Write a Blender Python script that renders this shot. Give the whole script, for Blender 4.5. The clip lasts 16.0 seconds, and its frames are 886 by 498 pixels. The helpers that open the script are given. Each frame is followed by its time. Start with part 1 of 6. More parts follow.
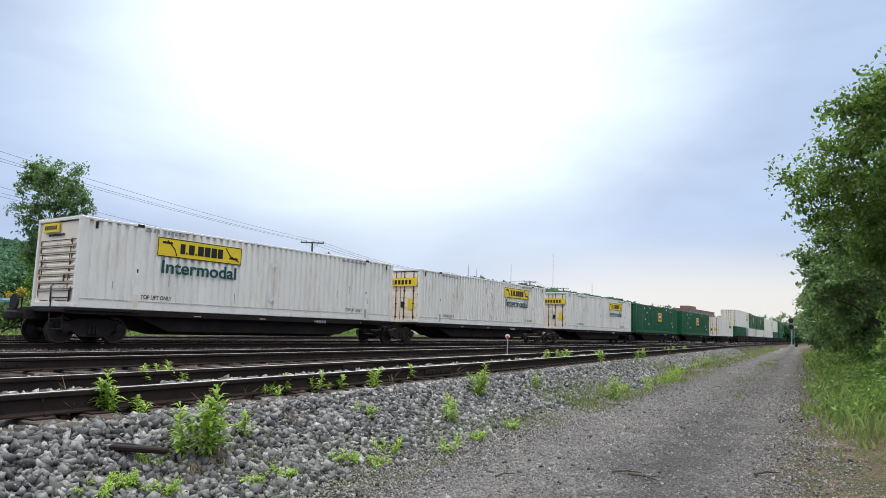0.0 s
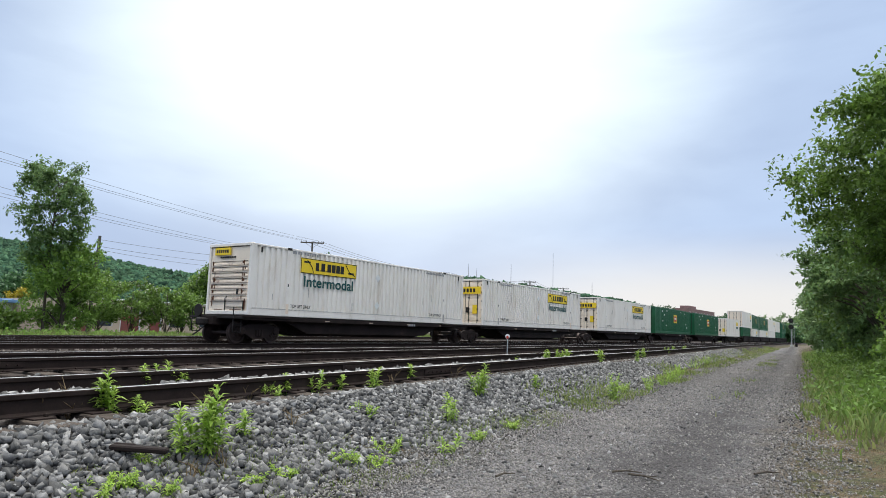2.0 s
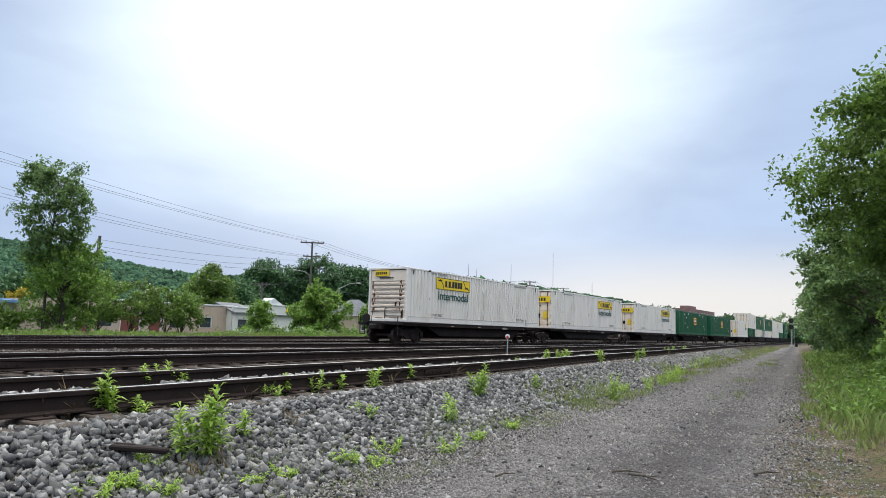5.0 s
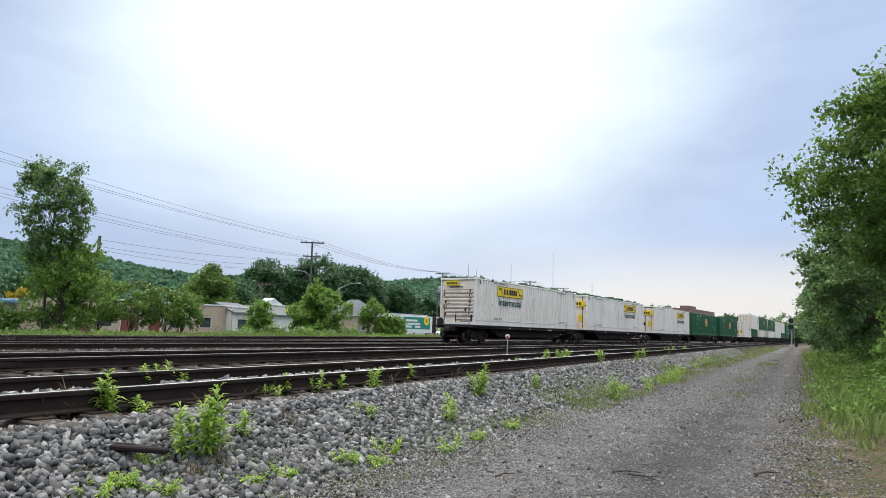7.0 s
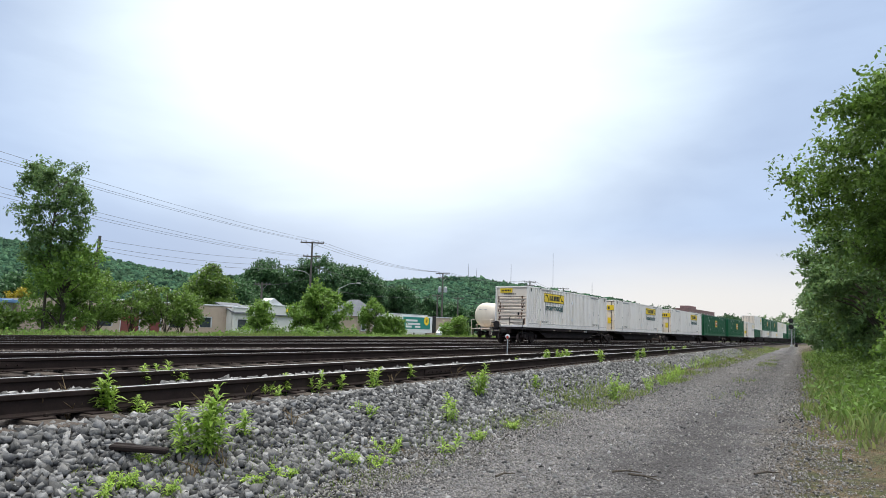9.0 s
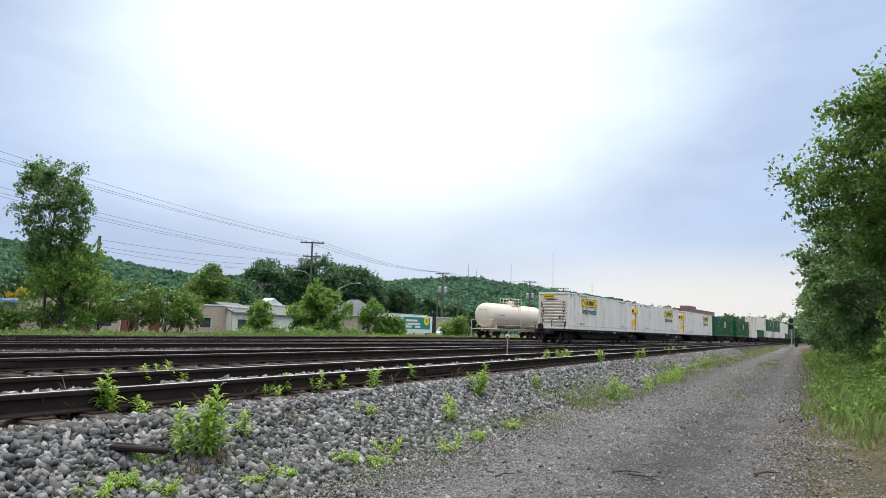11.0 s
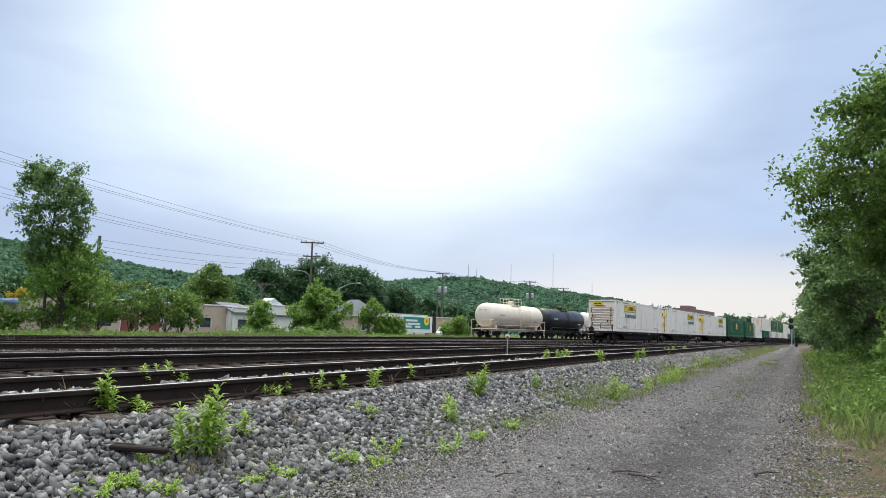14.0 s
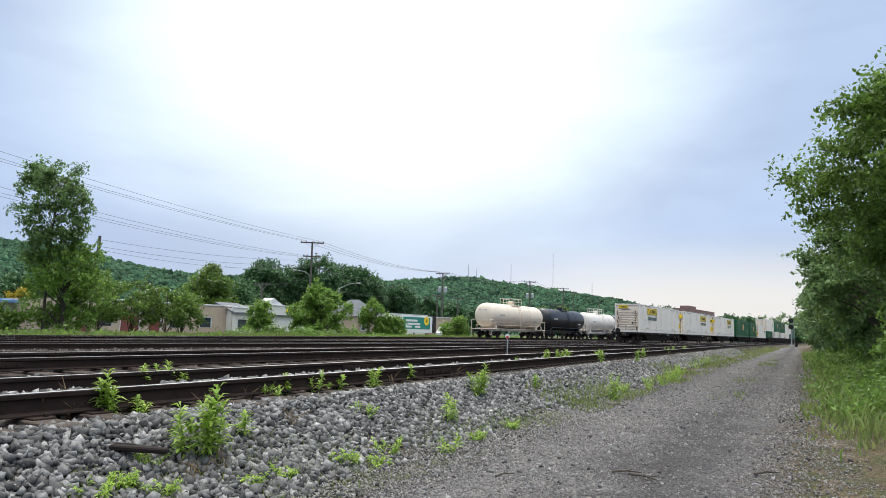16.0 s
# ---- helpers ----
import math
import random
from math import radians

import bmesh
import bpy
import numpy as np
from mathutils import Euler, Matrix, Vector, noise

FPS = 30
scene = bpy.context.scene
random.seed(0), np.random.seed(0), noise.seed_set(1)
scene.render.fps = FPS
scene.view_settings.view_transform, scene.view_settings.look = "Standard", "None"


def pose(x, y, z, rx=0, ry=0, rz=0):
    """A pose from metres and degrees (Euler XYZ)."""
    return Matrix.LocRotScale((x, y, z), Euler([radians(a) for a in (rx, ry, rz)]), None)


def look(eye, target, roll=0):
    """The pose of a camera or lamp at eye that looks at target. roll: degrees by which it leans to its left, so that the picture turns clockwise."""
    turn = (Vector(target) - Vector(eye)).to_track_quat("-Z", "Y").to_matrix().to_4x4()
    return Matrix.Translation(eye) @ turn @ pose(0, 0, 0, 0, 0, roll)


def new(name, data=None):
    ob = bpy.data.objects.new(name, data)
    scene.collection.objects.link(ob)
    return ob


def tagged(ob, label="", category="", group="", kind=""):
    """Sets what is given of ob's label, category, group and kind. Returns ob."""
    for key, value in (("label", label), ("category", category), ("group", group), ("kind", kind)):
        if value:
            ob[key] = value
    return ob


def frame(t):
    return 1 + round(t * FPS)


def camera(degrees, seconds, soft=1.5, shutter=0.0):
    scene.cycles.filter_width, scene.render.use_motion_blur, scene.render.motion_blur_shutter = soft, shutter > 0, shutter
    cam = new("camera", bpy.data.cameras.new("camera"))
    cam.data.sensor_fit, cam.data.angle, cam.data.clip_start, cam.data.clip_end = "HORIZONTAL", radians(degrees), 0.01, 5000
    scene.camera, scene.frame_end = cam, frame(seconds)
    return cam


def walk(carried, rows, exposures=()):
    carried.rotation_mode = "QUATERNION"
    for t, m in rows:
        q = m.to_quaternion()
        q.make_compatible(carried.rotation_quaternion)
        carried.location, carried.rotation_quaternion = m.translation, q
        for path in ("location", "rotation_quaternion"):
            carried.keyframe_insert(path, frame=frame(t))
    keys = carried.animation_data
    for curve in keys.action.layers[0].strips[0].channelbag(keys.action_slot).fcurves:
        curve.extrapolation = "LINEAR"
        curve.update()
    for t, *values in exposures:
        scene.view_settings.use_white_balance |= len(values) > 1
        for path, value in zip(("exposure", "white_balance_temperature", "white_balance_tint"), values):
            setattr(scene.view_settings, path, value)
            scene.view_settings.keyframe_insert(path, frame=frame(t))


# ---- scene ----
# camera: held still beside the access road, eye 1.35 m above the gravel
cam = camera(66.37, 16.0, soft=0.7)
EYE = Vector((0, 0, 1.35))
VIEW = look(EYE, EYE + Vector((-0.55254, 0.82499, 0.11867)), 1.72)
walk(cam, [(0, VIEW), (16.0, VIEW)], exposures=[(0, 0.0), (16.0, 0.0)])

# ---- light: an overcast evening sky, the sun hidden behind thin cloud beyond the train ----
GLOW = Vector((-0.60, 0.75, 0.53)).normalized()


def sky():
    w = bpy.data.worlds.new("overcast_sky")
    scene.world = w
    w.use_nodes = True
    nt = w.node_tree
    nd, ln = nt.nodes, nt.links
    nd.clear()

    def mth(op, a, b=None, c=None, clamp=False):
        n = nd.new("ShaderNodeMath")
        n.operation, n.use_clamp = op, clamp
        for i, v in enumerate((a, b, c)):
            if v is None:
                continue
            if hasattr(v, "is_linked"):
                ln.new(v, n.inputs[i])
            else:
                n.inputs[i].default_value = v
        return n.outputs[0]

    def mix(f, a, b):
        n = nd.new("ShaderNodeMix")
        n.data_type = "RGBA"
        for sock, v in ((n.inputs[0], f), (n.inputs[6], a), (n.inputs[7], b)):
            if hasattr(v, "is_linked"):
                ln.new(v, sock)
            else:
                sock.default_value = v
        return n.outputs[2]

    def span(v, a, b):
        n = nd.new("ShaderNodeMapRange")
        n.interpolation_type = "SMOOTHSTEP"
        ln.new(v, n.inputs[0])
        n.inputs[1].default_value, n.inputs[2].default_value = a, b
        return n.outputs[0]

    tc = nd.new("ShaderNodeTexCoord")
    dot = nd.new("ShaderNodeVectorMath")
    dot.operation = "DOT_PRODUCT"
    ln.new(tc.outputs["Generated"], dot.inputs[0])
    dot.inputs[1].default_value = GLOW
    sep = nd.new("ShaderNodeSeparateXYZ")
    ln.new(tc.outputs["Generated"], sep.inputs[0])
    z = sep.outputs[2]
    mp = nd.new("ShaderNodeMapping")
    ln.new(tc.outputs["Generated"], mp.inputs[0])
    mp.inputs["Scale"].default_value = (2.0, 2.0, 6.5)
    mp.inputs["Rotation"].default_value = (0.12, -0.1, 0)
    n1 = nd.new("ShaderNodeTexNoise")
    ln.new(mp.outputs[0], n1.inputs["Vector"])
    n1.inputs["Scale"].default_value, n1.inputs["Detail"].default_value, n1.inputs["Roughness"].default_value = 1.15, 6, 0.48
    n1.inputs["Distortion"].default_value = 0.35
    st = nd.new("ShaderNodeTexSky")
    st.sky_type, st.sun_disc = "NISHITA", False
    st.sun_elevation, st.sun_rotation = radians(23), math.atan2(GLOW.x, GLOW.y)
    clear = nd.new("ShaderNodeVectorMath")
    clear.operation = "SCALE"
    ln.new(st.outputs[0], clear.inputs[0])
    clear.inputs["Scale"].default_value = 0.08
    cloud = mix(span(n1.outputs[0], 0.28, 0.76), (0.41, 0.53, 0.775, 1), (0.53, 0.68, 0.95, 1))
    # thin bright break low over the far horizon
    low = mth("MULTIPLY", span(z, 0.16, 0.05), span(sep.outputs[1], 0.80, 0.98))
    cloud = mix(mth("MULTIPLY", low, 0.85), cloud, (0.93, 0.90, 0.86, 1))
    # brightening towards the veiled sun and the zenith
    g = mth("ADD", dot.outputs["Value"], mth("MULTIPLY", mth("SUBTRACT", n1.outputs[0], 0.5), 0.07))
    glow = mth("ADD", mth("MULTIPLY", span(g, 0.70, 0.95), 0.14), mth("MULTIPLY", span(g, 0.85, 1.0), 0.95))
    # the veil is thicker towards the horizon
    glow = mth("MULTIPLY", glow, mth("ADD", 0.22, mth("MULTIPLY", span(z, 0.05, 0.27), 0.78)))
    cloud = mix(mth("MINIMUM", mth("MULTIPLY", glow, 0.92), 1.0), cloud, (1.00, 1.12, 1.16, 1))
    cloud = mix(span(z, 0.45, 0.85), cloud, (0.88, 0.90, 0.88, 1))
    gain = mth("ADD", 1.0, mth("ADD", mth("MULTIPLY", glow, 0.15), mth("MULTIPLY", span(z, 0.50, 0.95), 3.3)))
    sc = nd.new("ShaderNodeVectorMath")
    sc.operation = "SCALE"
    ln.new(cloud, sc.inputs[0])
    ln.new(gain, sc.inputs["Scale"])
    col = mix(0.93, clear.outputs[0], sc.outputs[0])
    bg = nd.new("ShaderNodeBackground")
    ln.new(col, bg.inputs[0])
    bg.inputs[1].default_value = 1.0
    out = nd.new("ShaderNodeOutputWorld")
    ln.new(bg.outputs[0], out.inputs[0])


sky()
sun = new("sun", bpy.data.lights.new("sun", "SUN"))
sun.data.energy, sun.data.angle, sun.data.color = 1.5, radians(14), (1.0, 0.95, 0.87)
sun.matrix_world = look((0, 0, 60), Vector((0, 0, 60)) - Vector((-0.30, 0.42, 0.86)))


# ---- materials ----
def material(name, base, rough=0.6, metal=0.0, vary=0.25, scale=6.0, bump=0.2, grain=60.0, stain=None, stain_at=(0.55, 0.75),
             stain_scale=1.2, island=0.0, piece=0.0, stretch=(1, 1, 1), through_light=0.0, warm=None, gloss=0.5):
    """A surface with grain, two scales of tone, stains and relief; sizes in waves per metre."""
    m = bpy.data.materials.new(name)
    m.use_nodes = True
    nt = m.node_tree
    nd, ln = nt.nodes, nt.links
    bs = nd["Principled BSDF"]
    bs.inputs["Roughness"].default_value, bs.inputs["Metallic"].default_value = rough, metal
    bs.inputs["Specular IOR Level"].default_value = gloss
    tc = nd.new("ShaderNodeTexCoord")
    mp = nd.new("ShaderNodeMapping")
    mp.inputs["Scale"].default_value = stretch
    ln.new(tc.outputs["Object"], mp.inputs[0])

    def noise_at(s, detail=4, rough_=0.6):
        n = nd.new("ShaderNodeTexNoise")
        n.inputs["Scale"].default_value, n.inputs["Detail"].default_value, n.inputs["Roughness"].default_value = s, detail, rough_
        ln.new(mp.outputs[0], n.inputs["Vector"])
        return n.outputs[0]

    def ramp(v, a, b, lo, hi):
        n = nd.new("ShaderNodeMapRange")
        ln.new(v, n.inputs[0])
        n.inputs[1].default_value, n.inputs[2].default_value, n.inputs[3].default_value, n.inputs[4].default_value = a, b, lo, hi
        return n.outputs[0]

    def mul(a, b):
        n = nd.new("ShaderNodeMath")
        n.operation = "MULTIPLY"
        ln.new(a, n.inputs[0])
        ln.new(b, n.inputs[1])
        return n.outputs[0]

    big, fine = noise_at(scale), noise_at(grain, 3, 0.7)
    tone = mul(ramp(big, 0.3, 0.7, 1 - vary, 1 + vary), ramp(fine, 0.3, 0.7, 1 - vary * 0.6, 1 + vary * 0.6))
    if island:
        gm = nd.new("ShaderNodeNewGeometry")
        tone = mul(tone, ramp(gm.outputs["Random Per Island"], 0, 1, 1 - island, 1 + island))
    if piece:
        oi = nd.new("ShaderNodeObjectInfo")
        tone = mul(tone, ramp(oi.outputs["Random"], 0, 1, 1 - piece, 1 + piece))
    colour = None
    if warm:
        mx = nd.new("ShaderNodeMix")
        mx.data_type = "RGBA"
        if island:
            gm2 = nd.new("ShaderNodeNewGeometry")
            wn = nd.new("ShaderNodeTexWhiteNoise")
            wn.noise_dimensions = "1D"
            ln.new(gm2.outputs["Random Per Island"], wn.inputs["W"])
            ln.new(wn.outputs[0], mx.inputs[0])
        else:
            ln.new(ramp(noise_at(scale * 0.37), 0.35, 0.65, 0, 1), mx.inputs[0])
        mx.inputs[6].default_value, mx.inputs[7].default_value = (*base, 1), (*warm, 1)
        colour = mx.outputs[2]
    if stain:
        mx = nd.new("ShaderNodeMix")
        mx.data_type = "RGBA"
        ln.new(ramp(noise_at(stain_scale, 6, 0.7), *stain_at, 0, 1), mx.inputs[0])
        if colour:
            ln.new(colour, mx.inputs[6])
        else:
            mx.inputs[6].default_value = (*base, 1)
        mx.inputs[7].default_value = (*stain, 1)
        colour = mx.outputs[2]
    sc = nd.new("ShaderNodeVectorMath")
    sc.operation = "SCALE"
    if colour:
        ln.new(colour, sc.inputs[0])
    else:
        sc.inputs[0].default_value = base
    ln.new(tone, sc.inputs["Scale"])
    ln.new(sc.outputs[0], bs.inputs["Base Color"])
    if bump:
        bp = nd.new("ShaderNodeBump")
        bp.inputs["Strength"].default_value, bp.inputs["Distance"].default_value = bump, 0.02
        ln.new(fine, bp.inputs["Height"])
        ln.new(bp.outputs[0], bs.inputs["Normal"])
    if through_light:
        tr = nd.new("ShaderNodeBsdfTranslucent")
        ln.new(sc.outputs[0], tr.inputs[0])
        ms = nd.new("ShaderNodeMixShader")
        ms.inputs[0].default_value = through_light
        ln.new(bs.outputs[0], ms.inputs[1])
        ln.new(tr.outputs[0], ms.inputs[2])
        ln.new(ms.outputs[0], nd["Material Output"].inputs[0])
    return m


WHITE = material("container_white", (0.86, 0.81, 0.745), 0.45, vary=0.05, scale=0.8, bump=0.05, stain=(0.60, 0.52, 0.43), stain_at=(0.52, 0.80), stain_scale=1.4, stretch=(1, 1, 0.25))
CREAM = material("container_end_cream", (0.87, 0.75, 0.61), 0.5, vary=0.08, scale=1.5, bump=0.05, stain=(0.42, 0.19, 0.09), stain_at=(0.60, 0.80), stain_scale=1.6, stretch=(1, 1, 0.5))
RUSTY_WHITE = material("rust_streaked_white", (0.84, 0.70, 0.56), 0.6, vary=0.12, scale=3, stain=(0.28, 0.10, 0.05), stain_at=(0.54, 0.70), stain_scale=2.2)
EMPGREEN = material("container_green", (0.012, 0.105, 0.045), 0.42, vary=0.15, scale=0.9, bump=0.05, stain=(0.03, 0.085, 0.05), stain_scale=0.8, gloss=0.35)
YELLOW = material("sign_yellow", (0.85, 0.60, 0.02), 0.45, vary=0.05, bump=0.0)
INK = material("black_print", (0.02, 0.018, 0.016), 0.5, vary=0.1, bump=0.0, gloss=0.3)
TEAL = material("green_print", (0.005, 0.07, 0.065), 0.5, vary=0.1, bump=0.0)
GREYPRINT = material("faded_print", (0.30, 0.30, 0.31), 0.6, vary=0.1, bump=0.0)
PRINTWHITE = material("white_print", (0.75, 0.75, 0.73), 0.5, vary=0.08, bump=0.0)
REDPRINT = material("red_print", (0.45, 0.05, 0.03), 0.5, vary=0.08, bump=0.0)
RUST = material("streaked_rust", (0.12, 0.055, 0.033), 0.9, vary=0.35, scale=9, grain=60, bump=0.2, stain=(0.06, 0.03, 0.02), stain_scale=8, gloss=0.15)
SCUFF = material("grey_scuff", (0.42, 0.40, 0.38), 0.7, vary=0.25, scale=9, bump=0.0)
CARBROWN = material("car_frame_brown", (0.020, 0.014, 0.013), 0.8, vary=0.3, scale=1.5, stain=(0.045, 0.03, 0.025), stain_at=(0.58, 0.75), bump=0.2, gloss=0.15)
DARKSTEEL = material("truck_steel", (0.022, 0.019, 0.018), 0.7, vary=0.3, scale=4, stain=(0.07, 0.05, 0.04), stain_at=(0.6, 0.8), gloss=0.2)
WHEELSTEEL = material("wheel_steel", (0.07, 0.05, 0.045), 0.5, metal=0.6, vary=0.25, scale=5)
RAILHEAD = material("rail_head", (0.60, 0.58, 0.57), 0.38, metal=0.8, vary=0.15, scale=2, stretch=(1, 0.2, 1), bump=0.03)
RAILRUST = material("rail_web_rust", (0.030, 0.021, 0.018), 0.85, vary=0.25, scale=3, stain=(0.028, 0.02, 0.018), stain_scale=1.5, bump=0.15, gloss=0.12)
TIEWOOD = material("creosoted_tie", (0.075, 0.06, 0.05), 0.9, vary=0.3, scale=4, grain=30, bump=0.7, stretch=(0.3, 3, 3), piece=0.3, stain=(0.05, 0.042, 0.038), stain_scale=3, gloss=0.15)
STONE = material("ballast_stone", (0.080, 0.078, 0.077), 0.75, vary=0.3, scale=9, grain=70, bump=0.25, island=0.7, warm=(0.205, 0.200, 0.195), gloss=0.25)
GRAVEL = material("road_gravel", (0.195, 0.182, 0.178), 0.9, vary=0.25, scale=9, grain=90, bump=0.2, island=0.5, warm=(0.21, 0.195, 0.175), gloss=0.25)
LEAF_A = material("leaf_green", (0.150, 0.250, 0.045), 0.5, vary=0.18, scale=0.7, bump=0.0, island=0.4, through_light=0.4, warm=(0.125, 0.200, 0.046), gloss=0.3)
LEAF_B = material("leaf_dark", (0.165, 0.275, 0.112), 0.5, vary=0.18, scale=0.7, bump=0.0, island=0.4, through_light=0.48, warm=(0.145, 0.215, 0.068), gloss=0.3)
LEAF_C = material("weed_leaf", (0.25, 0.40, 0.06), 0.5, vary=0.12, scale=2, bump=0.0, island=0.3, through_light=0.5, warm=(0.36, 0.48, 0.10), gloss=0.3)
LEAF_D = material("leaf_deep", (0.060, 0.135, 0.058), 0.5, vary=0.2, scale=0.7, bump=0.0, island=0.45, through_light=0.3, warm=(0.072, 0.145, 0.052), gloss=0.3)
LEAF_E = material("leaf_fresh", (0.195, 0.320, 0.060), 0.5, vary=0.18, scale=0.7, bump=0.0, island=0.4, through_light=0.45, warm=(0.150, 0.255, 0.050), gloss=0.3)
LEAF_Y = material("leaf_yellow", (0.42, 0.33, 0.02), 0.55, vary=0.12, scale=2, bump=0.0, island=0.3, through_light=0.3, warm=(0.32, 0.28, 0.03))
BLOSSOM = material("blossom_white", (0.42, 0.44, 0.34), 0.6, vary=0.1, scale=2, bump=0.0, island=0.3, through_light=0.2)
GRASS = material("grass_blade", (0.150, 0.225, 0.055), 0.6, vary=0.2, scale=0.8, bump=0.0, island=0.35, through_light=0.4, warm=(0.24, 0.26, 0.095), gloss=0.2)
STRAW = material("dry_grass", (0.20, 0.15, 0.085), 0.8, vary=0.2, scale=0.8, bump=0.0, island=0.35, warm=(0.15, 0.092, 0.05), gloss=0.15)
BARK = material("bark", (0.09, 0.075, 0.06), 0.9, vary=0.3, scale=5, grain=25, bump=0.8, stretch=(1, 1, 0.25), gloss=0.15)
WOODS = material("far_woods", (0.028, 0.066, 0.041), 0.9, vary=0.3, scale=0.02, grain=0.9, bump=0.0, island=0.55, warm=(0.048, 0.094, 0.049), gloss=0.05)
POLEWOOD = material("pole_wood", (0.115, 0.103, 0.093), 0.85, vary=0.2, scale=2, grain=30, bump=0.4, stretch=(3, 3, 0.3), gloss=0.2)
WIREMAT = material("wire_black", (0.05, 0.05, 0.055), 0.6, vary=0.05, bump=0.0)
GALV = material("galvanised", (0.45, 0.46, 0.47), 0.5, metal=0.5, vary=0.1, scale=4)
TANKCREAM = material("tank_cream", (0.72, 0.62, 0.50), 0.5, vary=0.07, scale=0.7, bump=0.04, stain=(0.50, 0.36, 0.24), stain_at=(0.55, 0.85), stain_scale=0.9, stretch=(1, 0.5, 0.5))
TANKBLACK = material("tank_black", (0.012, 0.013, 0.017), 0.35, vary=0.15, scale=0.8, bump=0.04, stain=(0.04, 0.04, 0.042), stain_scale=1)
TANKWHITE = material("tank_white", (0.72, 0.67, 0.60), 0.45, vary=0.06, scale=0.7, bump=0.04, stain=(0.5, 0.44, 0.38), stain_scale=0.9)
STUCCO = material("stucco_tan", (0.46, 0.36, 0.28), 0.9, vary=0.1, scale=0.6, bump=0.2, stain=(0.36, 0.27, 0.21))
STUCCO_W = material("stucco_cream", (0.70, 0.69, 0.64), 0.85, vary=0.06, scale=0.5, bump=0.2, stain=(0.58, 0.56, 0.5))
ROOFGREY = material("roof_grey", (0.12, 0.125, 0.14), 0.8, vary=0.15, scale=1, bump=0.2)
ROOFLIGHT = material("roof_coping_light", (0.62, 0.63, 0.64), 0.6, vary=0.08, scale=1)
ROOFBLUE = material("roof_blue", (0.12, 0.24, 0.42), 0.5, vary=0.1, scale=1)
# red brick with the distance haze mixed into its colour
BRICKHAZED = material("brick_red_hazed", (0.24, 0.135, 0.125), 0.85, vary=0.15, scale=0.8, bump=0.2, stain=(0.19, 0.11, 0.105))
DOORRED = material("door_red", (0.20, 0.055, 0.045), 0.6, vary=0.1, scale=2)
GLASS = material("window_glass", (0.05, 0.06, 0.07), 0.08, vary=0.1, bump=0.0)
SIGNTEAL = material("billboard_teal", (0.01, 0.22, 0.17), 0.5, vary=0.06, scale=1, bump=0.0)
RUBBER = material("rubber", (0.02, 0.02, 0.02), 0.8, vary=0.1)
CARWHITE = material("car_paint_white", (0.75, 0.77, 0.80), 0.25, vary=0.03, bump=0.0)


